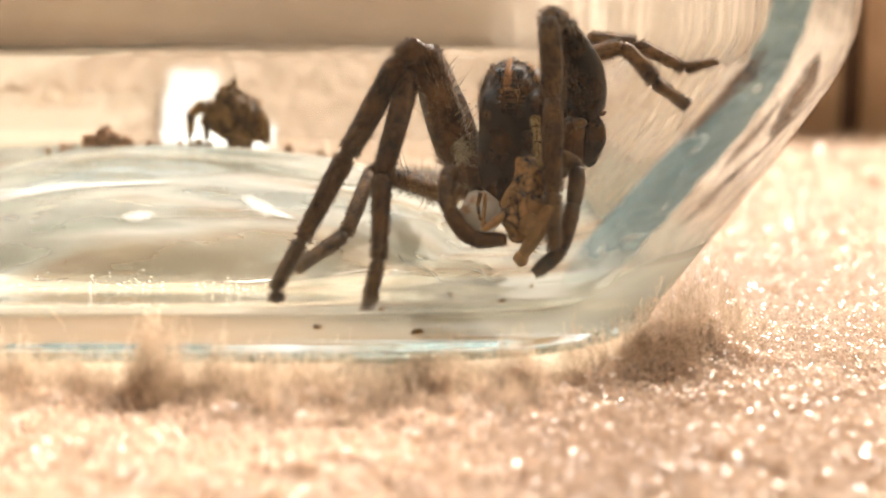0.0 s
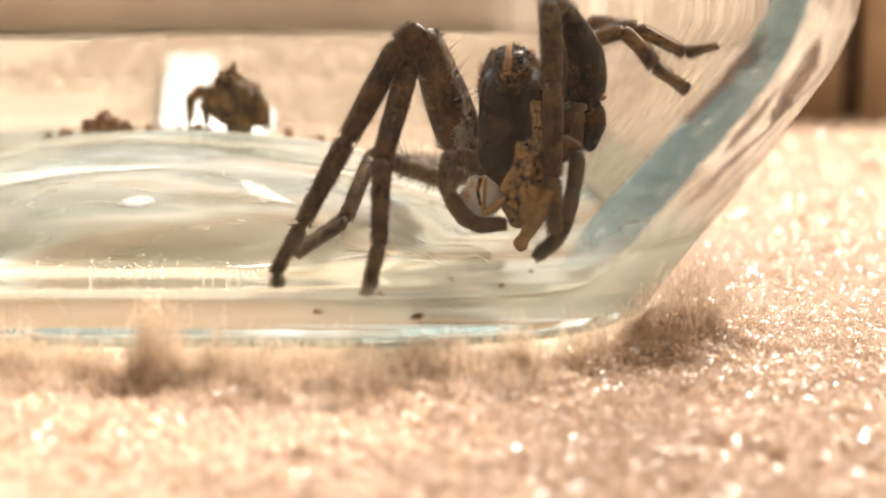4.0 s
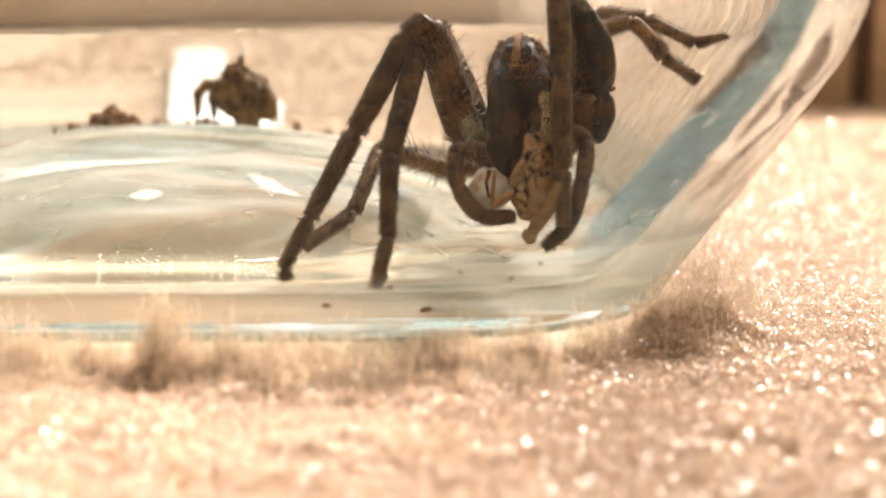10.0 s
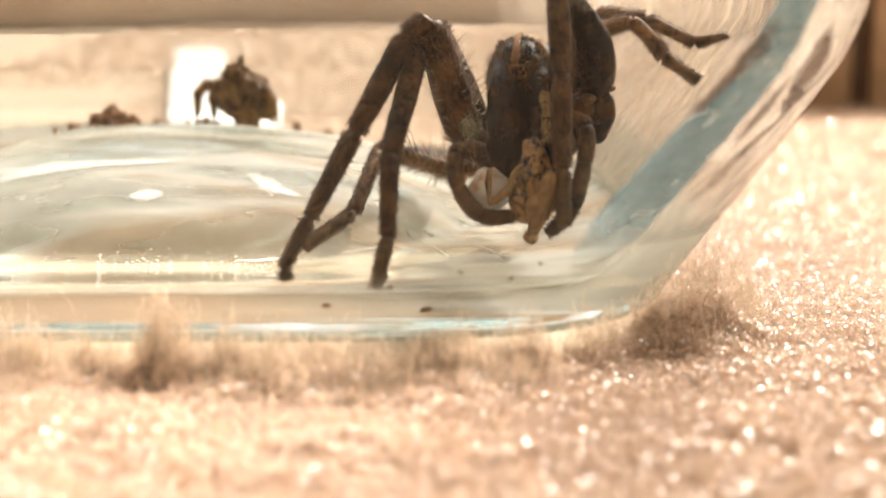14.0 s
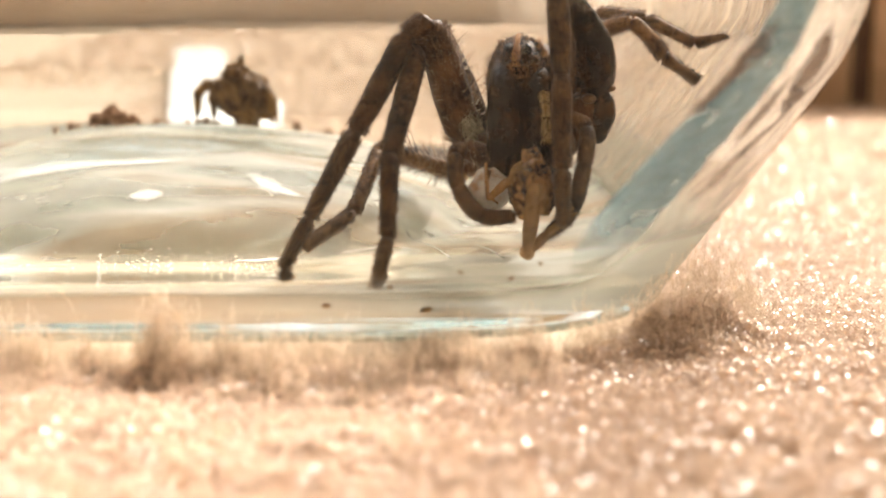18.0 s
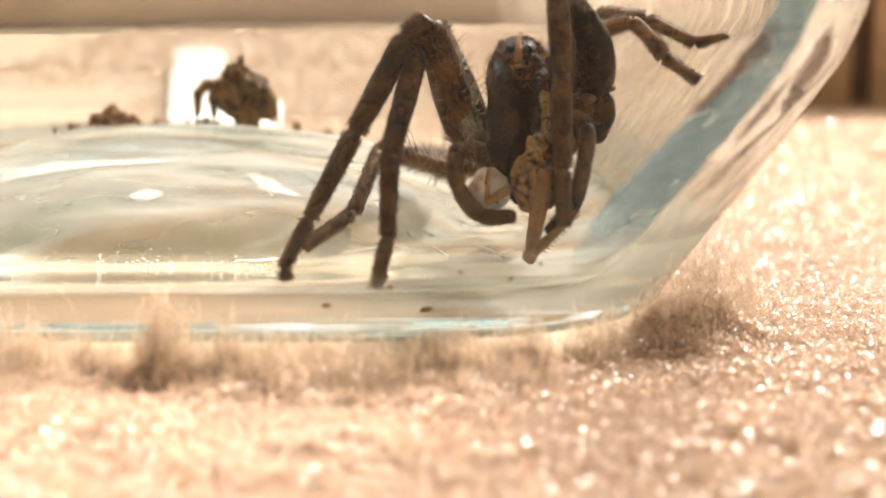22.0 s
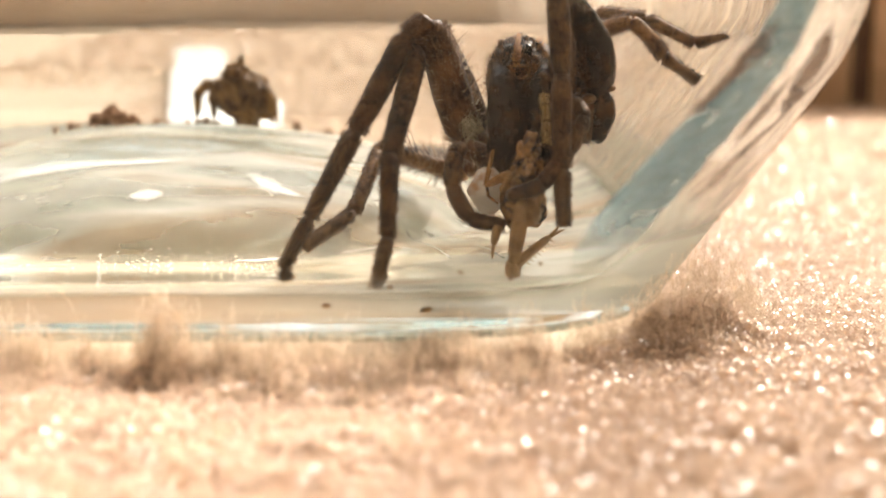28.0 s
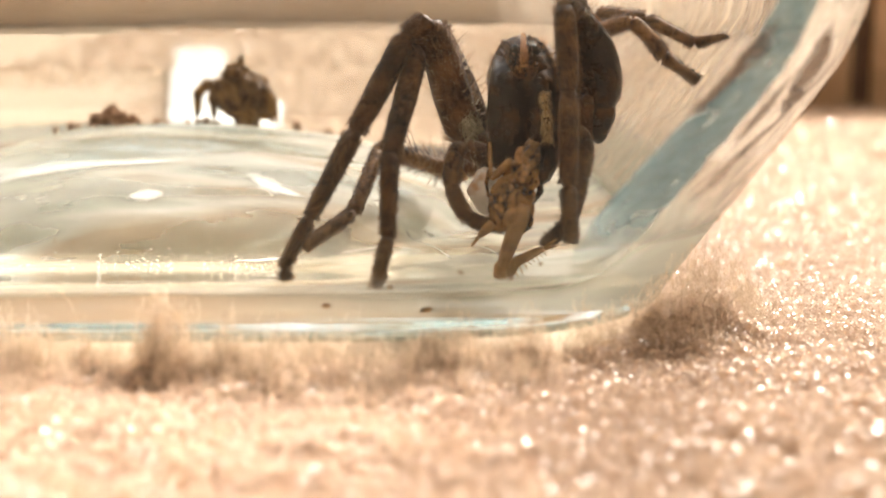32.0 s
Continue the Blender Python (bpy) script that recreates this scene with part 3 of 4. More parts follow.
bm = bmesh.new()
rings = [ring(bm, 6, 1.2, e=2.0), ring(bm, 20, 1.0, e=2.4), ring(bm, 34, 0.5, e=3.5), ring(bm, 39, 0.0)]
for z in (0.0, 0.15, 0.45, 0.9, 1.5, 2.1, 2.6, 4, 7, 11, 15, 19, 22, 24, 26, 28, 31, 35, 40, 46, 52):
    rings.append(ring(bm, bowl_half(z), z))
rings.append(ring(bm, bowl_half(52) - 1.2, 53.0))
for z in (52, 46, 40, 35, 31, 28, 26, 24, 22, 19, 15, 12, 9, 7.6, 6.8):
    rings.append(ring(bm, inner_half, z))
# inner floor: a trough round a raised dome
FLOOR = ((43.2, 5.5, 4.5), (42.4, 5.05, 4.4), (41.2, 4.8, 4.2), (39.5, 4.7, 3.8), (37.6, 4.7, 3.2), (35.6, 4.7, 2.7), (33.4, 4.72, 2.25), (31.9, 4.75, 2.04), (31.2, 4.9, 2.0),
         (30.5, 5.5, 2.0), (29.3, 6.35, 2.0), (27, 7.45, 2.0), (23, 8.6, 2.0), (19, 9.43, 2.0), (12, 10.2, 2.0), (6, 10.5, 2.0), (1, 10.55, 2.0))
run = [q[0] for q in FLOOR][::-1]
for a in [q[0] for q in FLOOR[:8]] + list(np.arange(31.4, 1, -0.8)) + [1.0]:
    a = float(a)
    z, e = (float(np.interp(a, run, [q[i] for q in FLOOR][::-1])) for i in (1, 2))
    ease = {43.2: 0.85, 42.4: 0.65, 41.2: 0.42, 39.5: 0.2, 37.6: 0.07}.get(a, 0.0)
    dome = ring(bm, lambda zz, t: a + ease * (inner_half(6.8, t) - inner_half(6.8)), z, e=e)
    for v in dome:
        wav = noise.noise((v.co.x * 55, v.co.y * 150, 2.0)) + 0.5 * noise.noise((v.co.x * 140, v.co.y * 300, 7.0))
        v.co.z += 0.0003 * wav * min(1, (44 - a) / 4)
    rings.append(dome)
skin(bm, rings)
bm.faces.new(rings[0][::-1])
bm.faces.new(rings[-1])
bmesh.ops.recalc_face_normals(bm, faces=bm.faces)
bm.faces.index_update()
for f in bm.faces:
    c = f.calc_center_median() / MM
    band = f.index // ROUND
    across = (abs(c.x) ** 3 + abs(c.y) ** 3) ** (1 / 3)
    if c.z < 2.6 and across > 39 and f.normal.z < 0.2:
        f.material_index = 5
    elif 9 <= band < 14 and c.y < 30 and c.z < (13.5 if c.x > 24 else 9.2):
        f.material_index = 6
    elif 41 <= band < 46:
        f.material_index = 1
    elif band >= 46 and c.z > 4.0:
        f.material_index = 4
    elif c.y < -25 and abs(c.x) < 0.92 * -c.y and c.z > 5.0:
        f.material_index = 2
    elif c.x > 30 and c.z > 7.0:
        f.material_index = 3
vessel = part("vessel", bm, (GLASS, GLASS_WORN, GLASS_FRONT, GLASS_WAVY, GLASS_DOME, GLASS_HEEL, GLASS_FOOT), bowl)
vessel.visible_shadow = False


# hazy and tinted films added round the wall to dim light passing through
def wall_film(t0, t1, heights, material, label):
    bm, rows = bmesh.new(), []
    for z in heights:
        row = []
        for k in range(121):
            t = radians(t0 + (t1 - t0) * k / 120)
            c, w = math.cos(t), math.sin(t)
            r = (abs(c) ** EXP + abs(w) ** EXP) ** (-1 / EXP) * (bowl_half(z) + 0.2)
            row.append(bm.verts.new((r * c * MM, r * w * MM, z * MM)))
        rows.append(row)
    for a, b in zip(rows, rows[1:]):
        for k in range(120):
            bm.faces.new((a[k], b[k], b[k + 1], a[k + 1]))
    part("dimming_film", bm, material, bowl, label)


# film added under the base to dim the carpet seen through it
bm = bmesh.new()
bm.faces.new(ring(bm, 38.5, -0.12))
part("dimming_film", bm, BASE_DIMMER, bowl, "tinted film added to dim light under the glass base")
wall_film(14, 172, (7, 12, 18, 24, 30, 38, 46, 51), BACK_DIMMER, "thin dusty film added to dim sunlight through the glass")
wall_film(188, 352, (8.5, 12, 16, 20, 24, 30, 38, 46, 51), FRONT_DIMMER, "faint tinted film added to dim light through the glass")


def streak(path, material, name, label, ragged=0.15, seed=0, feather=0.25):
    """A thin film down the outer wall through (angle, height, half width in degrees)."""
    path = sorted(path, key=lambda q: q[1])
    zs = [q[1] for q in path]
    bm, rows = bmesh.new(), []
    body = bm.verts.layers.float.new("body")
    n = int((zs[-1] - zs[0]) / 0.25) + 2
    for i in range(n):
        z = zs[0] + (zs[-1] - zs[0]) * i / (n - 1)
        mid, half = 0.75 + np.interp(z, zs, [q[0] for q in path]), 1.3 * np.interp(z, zs, [q[2] for q in path])
        lo = mid - half * (1 + ragged * 2 * noise.noise((z * 0.6, seed, 0)) + ragged * noise.noise((z * 2.2, seed, 4)))
        hi = mid + half * (1 + ragged * 2 * noise.noise((z * 0.6, seed, 9)) + ragged * noise.noise((z * 2.2, seed, 14)))
        lo, hi = mid + (lo - mid) * (1 + feather), mid + (hi - mid) * (1 + feather)
        row = []
        ends = min(1, (z - zs[0]) / (0.16 * (zs[-1] - zs[0])), (zs[-1] - z) / (0.16 * (zs[-1] - zs[0])))
        for lift in (0.03, 0.11):
            for k in range(13):
                t = radians(lo + (hi - lo) * k / 12)
                c, s = math.cos(t), math.sin(t)
                r = (abs(c) ** EXP + abs(s) ** EXP) ** (-1 / EXP) * (bowl_half(z) + lift)
                row.append(bm.verts.new((r * c * MM, r * s * MM, z * MM)))
                row[-1][body] = max(0, ends) * min(1, (1 - abs(k / 6 - 1)) * (1 + feather) / max(feather, 0.05)) * (0.8 + 0.5 * noise.noise((k * 0.5, z * 1.2, seed)))
        rows.append(row)
    for a, b in zip(rows, rows[1:]):
        for k in range(12):
            bm.faces.new((a[k + 1], a[k], b[k], b[k + 1]))
            bm.faces.new((a[13 + k], a[13 + k + 1], b[13 + k + 1], b[13 + k]))
        bm.faces.new((a[0], b[0], b[13], a[13]))
        bm.faces.new((a[12], a[25], b[25], b[12]))
    bm.faces.new(rows[0])
    bm.faces.new(rows[-1][::-1])
    bmesh.ops.recalc_face_normals(bm, faces=bm.faces)
    film_ob = part(name, bm, material, bowl, label)
    film_ob.visible_shadow = False


# band painted on for the blue refraction along the wall's corner
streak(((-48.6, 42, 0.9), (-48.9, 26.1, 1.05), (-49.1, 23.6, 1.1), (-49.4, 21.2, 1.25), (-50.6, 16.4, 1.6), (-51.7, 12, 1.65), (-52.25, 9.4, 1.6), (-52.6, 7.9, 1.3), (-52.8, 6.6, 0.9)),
       STRIPE, "band", "pale blue band drawn for a refraction up the glass wall", 0.05, 1, 0.22)
# brown streaks painted on for dark things refracted in the wall
for i, path in enumerate((((-50.1, 25.2, 0.15), (-50.3, 22.8, 0.32), (-51.2, 20.8, 0.18), (-51.95, 18.5, 0.12)), ((-50.55, 24.0, 0.08), (-51.0, 22.4, 0.14), (-51.7, 20.0, 0.12), (-52.0, 18.6, 0.25)),
                          ((-44.95, 24.8, 0.1), (-44.65, 22.1, 0.75), (-44.2, 20.1, 0.6), (-43.7, 17.9, 0.1)), ((-46.2, 21.5, 0.06), (-46.6, 18.5, 0.2), (-47.2, 16.0, 0.06)),
                          ((-39.6, 24.6, 0.1), (-41.8, 21.3, 0.12), (-43.7, 18.0, 0.12), (-45.6, 15.1, 0.2), (-47.05, 11.6, 0.12)))):
    streak(path, REFRACTED_BROWN, "refraction_streak", "brown streak drawn for a refraction in the glass", 0.35, 20 + i, 0.9)

# ---- white patch behind the bowl, added to stand for a window reflection ----
bm = bmesh.new()
outline = ((-47.6, 103), (-28, 103), (-29.5, 124), (-35, 138), (-46, 152), (-58, 222), (-71, 222))
low, high = ([bm.verts.new((x * MM, y * MM, z * MM)) for x, y in outline] for z in (0.9, 1.2))
bm.faces.new(low[::-1])
bm.faces.new(high)
for k in range(len(outline)):
    j = (k + 1) % len(outline)
    bm.faces.new((low[k], low[j], high[j], high[k]))
slip = new("reflection_patch", finish(bm, False))
slip.data.materials.append(REFLECTION_WHITE)
tagged(slip, "white patch added on the carpet for a window reflection", "paper")


# ---- dirt specks and lint on the outer face of the bowl ----
rnd = random.Random(29)
for x, y, z, w in ((-8.71, -21.11, 4.17, 0.3), (-1.23, -20.40, 3.72, 0.36), (1.28, -22.23, 6.89, 0.17), (7.21, -21.50, 7.39, 0.16), (-3.91, -21.92, 5.73, 0.2),
                   (5.07, -21.20, 6.28, 0.2), (-31, -21.4, 4.6, 0.12), (-26.5, -23.4, 9.6, 0.1), (-27.8, -23.5, 9.7, 0.1)):
    bm = bmesh.new()
    bmesh.ops.create_icosphere(bm, subdivisions=2, radius=1)
    for v in bm.verts:
        k = 1 + 0.7 * noise.noise(v.co * 1.5 + Vector((x, y, 0)))
        v.co = Vector((v.co.x * w * 1.3, v.co.y * w * 0.6, v.co.z * w * 0.7)) * k * MM
    speck = new("dirt_speck", finish(bm))
    speck.location = Vector((x, y, z)) * MM
    speck.rotation_euler = (0.5, rnd.uniform(-0.8, 0.8), 0)
    speck.data.materials.append(HUSK)
    tagged(speck, "tiny dark dirt speck stuck to the glass", "dirt speck", "specks on the glass")
for x, y, z in ((-29.3, -21.0, 4.0), (-27.6, -21.0, 3.8), (-19.5, -21.2, 4.2), (-17.8, -21.0, 4.0), (1.5, -20.6, 4.0)):
    bm = bmesh.new()
    q, a, pts = Vector((x, y, z)), rnd.uniform(0.8, 2.2), []
    for k in range(9):
        pts.append(q * MM)
        a += rnd.uniform(-0.55, 0.75)
        q = q + Vector((math.cos(a) * 0.28, -0.18 * math.sin(a) , math.sin(a) * 0.28))
    tube(bm, pts, [0.025 * MM] * 9, 5)
    lint = new("lint_hair", finish(bm))
    lint.data.materials.append(TUFT)
    tagged(lint, "fine curled lint hair clinging to the glass", "lint", "lint on the glass")

# silk shreds and scratches in the trough of the glass floor
sr = np.random.RandomState(41)
n = 170
heaps = np.array([(-32.5, -7.4), (-29.0, -7.0), (-25.4, -6.8), (-24.0, -7.3), (-18.2, -7.0), (-16.5, -6.8)])
qx, qy = (heaps[sr.randint(0, 6, n)] + sr.normal(0, 1.0, (n, 2)) * np.array([1.3, 0.95])).T


def floor_at(x, y):
    """Height of the inner glass floor, mm."""
    return np.interp(np.hypot(x - CX, y - CY), (6, 12, 19, 23, 27, 29.3, 30.5, 31.2, 31.9), (10.5, 10.2, 9.43, 8.6, 7.45, 6.35, 5.5, 4.9, 4.75))


q = np.stack([qx, qy, floor_at(qx, qy) + 0.1 + np.minimum(sr.exponential(0.35, n), 1.2)], -1)
ang = sr.normal(0, 0.7, n)
u = np.stack([np.cos(ang), np.sin(ang), sr.normal(0, 1.0, n)], -1) * sr.uniform(0.02, 0.12, n)[:, None]
w = np.stack([np.zeros(n), np.zeros(n), sr.uniform(0.012, 0.05, n)], -1)
vs = np.stack([q - u - w, q + u - w, q + u + w, q - u + w], 1).reshape(-1, 3) * MM
silk = new("silk_scraps", mesh_np(vs, np.arange(4 * n).reshape(-1, 4), False))
silk.data.materials.append(SILK)
tagged(silk, "fine white silk shreds scattered over the glass floor", "silk", kind="stuff")

def on_floor(x, y, lift):
    """A point just over the rippled glass floor."""
    u, v = (x - CX) * MM, (y - CY) * MM
    wav = noise.noise((u * 55, v * 150, 2.0)) + 0.5 * noise.noise((u * 140, v * 300, 7.0))
    return Vector((x, y, float(floor_at(x, y)) + 0.3 * wav + lift)) * MM


def glint_silk_sheet(path, seed, name="glint_silk_sheet", label="white patch drawn for a bright glint on the glass floor"):
    """A thin white sheet over the glass floor through (x, y, half width): glints drawn as shapes, and silk strands."""
    n, bm, rows = 40, bmesh.new(), []
    body = bm.verts.layers.float.new("body")
    for i in range(n + 1):
        u = i / n * (len(path) - 1)
        x, y, h = (float(np.interp(u, range(len(path)), [q[k] for q in path])) for k in range(3))
        row = []
        for lift in (0.14, 0.17):
            for k in range(11):
                side = -1 if k < 5 else 1
                off = (k / 5 - 1) * h * (1 + 0.25 * noise.noise((i * 0.21, side, seed)) + 0.08 * noise.noise((i * 0.7, side, seed + 5)))
                px, py = x + 0.25 * noise.noise((i * 0.3, k, seed + 9)), y + off
                row.append(bm.verts.new(on_floor(px, py, lift)))
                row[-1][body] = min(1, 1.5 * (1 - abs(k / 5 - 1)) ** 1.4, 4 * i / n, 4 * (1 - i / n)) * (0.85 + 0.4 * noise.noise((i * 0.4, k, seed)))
        rows.append(row)
    for a, b in zip(rows, rows[1:]):
        for k in range(10):
            bm.faces.new((a[k], b[k], b[k + 1], a[k + 1]))
            bm.faces.new((a[12 + k], b[12 + k], b[11 + k], a[11 + k]))
        bm.faces.new((a[0], a[11], b[11], b[0]))
        bm.faces.new((a[21], a[10], b[10], b[21]))
    for row in (rows[0], rows[-1]):
        bm.faces.new(row[:11] + row[:10:-1])
    bmesh.ops.recalc_face_normals(bm, faces=bm.faces)
    ob = new(name, finish(bm))
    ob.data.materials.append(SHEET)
    tagged(ob, label, name.replace("_", " "), "silk in the bowl")


# white patches shaped to stand for bright glints on the glass floor
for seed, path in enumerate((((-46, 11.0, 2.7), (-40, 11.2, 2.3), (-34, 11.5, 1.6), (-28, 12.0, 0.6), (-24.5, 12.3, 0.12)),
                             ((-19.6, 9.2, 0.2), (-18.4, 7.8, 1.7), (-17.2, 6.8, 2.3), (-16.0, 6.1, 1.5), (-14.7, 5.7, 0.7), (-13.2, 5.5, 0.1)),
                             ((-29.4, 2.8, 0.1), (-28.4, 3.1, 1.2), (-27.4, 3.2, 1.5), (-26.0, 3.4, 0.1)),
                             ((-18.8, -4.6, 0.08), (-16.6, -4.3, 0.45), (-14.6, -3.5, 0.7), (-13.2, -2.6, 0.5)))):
    glint_silk_sheet(path, seed)
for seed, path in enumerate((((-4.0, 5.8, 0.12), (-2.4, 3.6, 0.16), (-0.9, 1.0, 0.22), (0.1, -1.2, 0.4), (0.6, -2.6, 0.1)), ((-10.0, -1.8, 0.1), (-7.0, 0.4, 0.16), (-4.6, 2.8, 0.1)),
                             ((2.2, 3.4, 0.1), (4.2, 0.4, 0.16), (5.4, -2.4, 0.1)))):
    glint_silk_sheet(path, 40 + seed, "silk_strand", "fine white strand of silk on the glass floor")

# ---- spider ----
ORIGIN = Vector((6.0, 2.0, 4.0))
spider = thing("spider", "dark brown hairy wolf spider feeding on prey inside the glass bowl", "spider", ORIGIN * MM)
rnd = random.Random(3)


def loc(p):
    x, y, z = p
    return (Vector((x, y, 14 + 0.93 * (z - 14))) - ORIGIN) * MM


LEGS = [
    # joints from hip to toe, radii
    (((1.98, 2.08, 14.12), (-1.23, 1.91, 25.7), (-3.15, 1.10, 24.05), (-7.90, -2.79, 15.32), (-11.64, -6.41, 8.34), (-13.56, -9.00, 4.76)),
     (1.7, 1.4, 1.12, 0.88, 0.60, 0.45, 0.3), LEG_SKIN),
    (((3.2, 4.15, 14.6), (-1.2, 3.84, 25.3), (-2.35, 1.36, 22.49), (-4.68, -6.05, 13.90), (-4.76, -10.56, 7.73), (-5.60, -13.64, 4.18)),
     (1.6, 1.35, 1.05, 0.82, 0.54, 0.42, 0.28), LEG_SKIN),
    (((2.2, 9.0, 9.8), (-4.2, 11.0, 11.3), (-5.9, 8.6, 12.2), (-6.41, 5.85, 12.34), (-8.41, -0.44, 7.69), (-12.41, -4.83, 5.49)),
     (0.75, 0.7, 0.68, 0.62, 0.54, 0.42, 0.28), LEG_BAND),
    (((3.2, 11.0, 10.2), (-1.0, 13.4, 10.5), (-2.9, 15.0, 10.8), (-5.6, 18.1, 10.4)), (0.9, 0.8, 0.7, 0.6, 0.4), LEG_BAND),
    (((13.9, 1.3, 19.4), (10.8, -4.6, 28.4), (9.54, -6.87, 28.8), (9.82, -7.96, 21.13), (9.7, -9.69, 13.30), (9.72, -10.89, 8.85)),
     (1.95, 0.95, 0.93, 0.88, 0.76, 0.5, 0.34), LEG_MID),
    (((12.4, 3.2, 14.8), (13.2, 3.6, 20.5), (12.9, 4.0, 25.0), (12.2, 4.0, 28.79)), (1.0, 1.3, 1.2, 1.0, 0.9), LEG_SKIN),
    (((14.02, 9.13, 20.40), (14.63, 9.76, 24.40), (18.68, 9.98, 26.2), (21.73, 8.29, 22.1), (25.31, 7.31, 19.05)),
     (0.9, 0.9, 0.85, 0.7, 0.5, 0.4), LEG_BAND),
    (((14.78, 13.26, 20.89), (15.50, 13.20, 27.01), (20.39, 12.01, 26.4), (25.41, 10.48, 23.2), (28.94, 10.11, 24.1)),
     (0.9, 0.9, 0.8, 0.65, 0.45, 0.3), LEG_BAND),
]
SEGMENTS = ("leg", "patella", "tibia", "metatarsus", "tarsus")
for joints, radii, skin_mat in LEGS:
    upper = None
    for i, (a, b) in enumerate(zip(joints, joints[1:])):
        a, b = loc(a), loc(b)
        ra, rb = radii[i] * MM, radii[i + 1] * MM
        front = joints[0][0] == 13.9 and i == 0
        bm = limb(bmesh.new(), a, b, ra, rb, 1.12 if front else 1.18 if i == 0 else 1.05, bend=(0.0009, 0, 0) if front else (0, 0, 0))
        length = (b - a).length / MM
        hairs(bm, a, b, ra, rb, int(240 * length), (0.48 if i < 2 else 0.34) * MM, (0.035 if i < 2 else 0.03) * MM, rnd, lean=0.9)
        hairs(bm, a, b, ra, rb, int(1.2 * length), (0.5 if skin_mat is LEG_BAND else 1.5 if i < 1 else 0.8) * MM, (0.06 if i < 1 else 0.04) * MM, rnd, lean=0.3)
        if i == 0 and joints[0][0] < 3.3:
            hairs(bm, a.lerp(b, 0.25), a.lerp(b, 0.97), ra, rb, 36, 1.9 * MM, 0.075 * MM, rnd, lean=0.5)
            hairs(bm, a.lerp(b, 0.02), a.lerp(b, 0.75), ra * 1.05, ra * 1.1, 260, 0.6 * MM, 0.035 * MM, rnd, 2)
        if i == 0 and joints[0][0] == 13.9:
            edge = Vector((0.9, -1.5, 0.3)) * MM
            hairs(bm, a.lerp(b, 0.05), a.lerp(b, 0.9), ra * 1.1, rb * 1.15, 420, 0.55 * MM, 0.03 * MM, rnd, 1, lean=1.2)
            hairs(bm, a.lerp(b, 0.05), a.lerp(b, 0.9), ra * 1.1, rb * 1.15, 30, 1.0 * MM, 0.05 * MM, rnd, 1, lean=0.6)
            hairs(bm, a.lerp(b, 0.35) + edge, a.lerp(b, 0.95) + edge * 0.6, 0.15 * MM, 0.15 * MM, 160, 0.4 * MM, 0.03 * MM, rnd, 2, lean=1.6)
        if i == 0 and joints[0][0] == 1.98:
            edge = Vector((1.3, -0.75, 0.2)) * MM
            hairs(bm, a + edge, a.lerp(b, 0.85) + edge * 0.85, 0.28 * MM, 0.2 * MM, 420, 0.4 * MM, 0.035 * MM, rnd, 2, lean=1.4)
        ob = part(SEGMENTS[min(i, 4)], bm, (LEG_ORANGE if joints[0][0] > 14 and i == 0 else CUTICLE if i == 0 and 12 < joints[0][0] < 14 else skin_mat, HAIR, PALE_HAIR), upper or spider)
        upper = upper or ob
        if joints[0] == (13.9, 1.3, 19.4):
            FRONT_LEG = upper
        upper["label"] = "hairy dark brown jointed leg"

# hip pieces between the legs and the body
for a, b, r in (((1.98, 2.08, 14.4), (4.6, 0.2, 13.2), 1.15), ((1.7, 4.15, 14.6), (4.6, 3.0, 13.6), 1.1), ((2.2, 9.2, 10.2), (5.0, 6.5, 12.6), 0.8),
                ((13.3, 1.1, 18.6), (12.0, 0.8, 14.4), 1.55), ((12.2, 0.8, 14.6), (9.4, 0.6, 13.6), 1.15), ((12.4, 3.2, 14.9), (9.4, 3.0, 14.0), 1.1),
                ((1.5, -3.8, 14.4), (4.8, -4.2, 13.0), 0.85), ((11.1, -4.0, 15.6), (8.6, -4.2, 13.4), 0.85)):
    bm = limb(bmesh.new(), loc(a), loc(b), r * MM, r * 1.1 * MM, 1.1)
    hairs(bm, loc(a), loc(b), r * MM, r * 1.1 * MM, 160, 0.5 * MM, 0.035 * MM, rnd, 2)
    hairs(bm, loc(a), loc(b), r * MM, r * 1.1 * MM, 160, 0.5 * MM, 0.035 * MM, rnd, 1)
    part("coxa", bm, (LEG_SKIN, HAIR, PALE_HAIR), spider)
for q, r in (((2.2, 1.7, 13.9), 1.05), ((13.1, -0.35, 18.5), 0.7), ((15.1, 0.5, 19.4), 0.6)):
    part("joint_membrane", ball(bmesh.new(), (0, 0, 0), r * MM, r * MM, r * 0.6 * MM), JOINT, spider, "pale orange joint membrane", loc(q))
bm = lump(1.85, 1.7, 2.6, (0, 0, 0), 77, 0.12)
hairs(bm, Vector((0, 0, -2.0)) * MM, Vector((0, 0, 2.0)) * MM, 1.45 * MM, 1.6 * MM, 520, 0.55 * MM, 0.035 * MM, rnd, 1)
part("trochanter", bm, (CUTICLE, HAIR), spider, "black bristly leg base", loc((13.9, 1.0, 16.8)))
bm = bmesh.new()
for _ in range(150):
    q = Vector((rnd.gauss(2.3, 0.32), rnd.gauss(0.3, 0.3), rnd.gauss(15.7, 0.5)))
    turn, pts = rnd.uniform(0, 6.3), [loc(q)]
    for k in range(4):
        turn += rnd.uniform(-0.4, 1.0)
        pts.append(pts[-1] + Vector((math.cos(turn) * 0.2, -0.12, math.sin(turn) * 0.2)) * MM)
    tube(bm, pts, [0.03 * MM] * 4 + [0.008 * MM], 4)
part("hair_tuft", bm, PALE_HAIR, spider, "tuft of pale curled hair at the leg base")
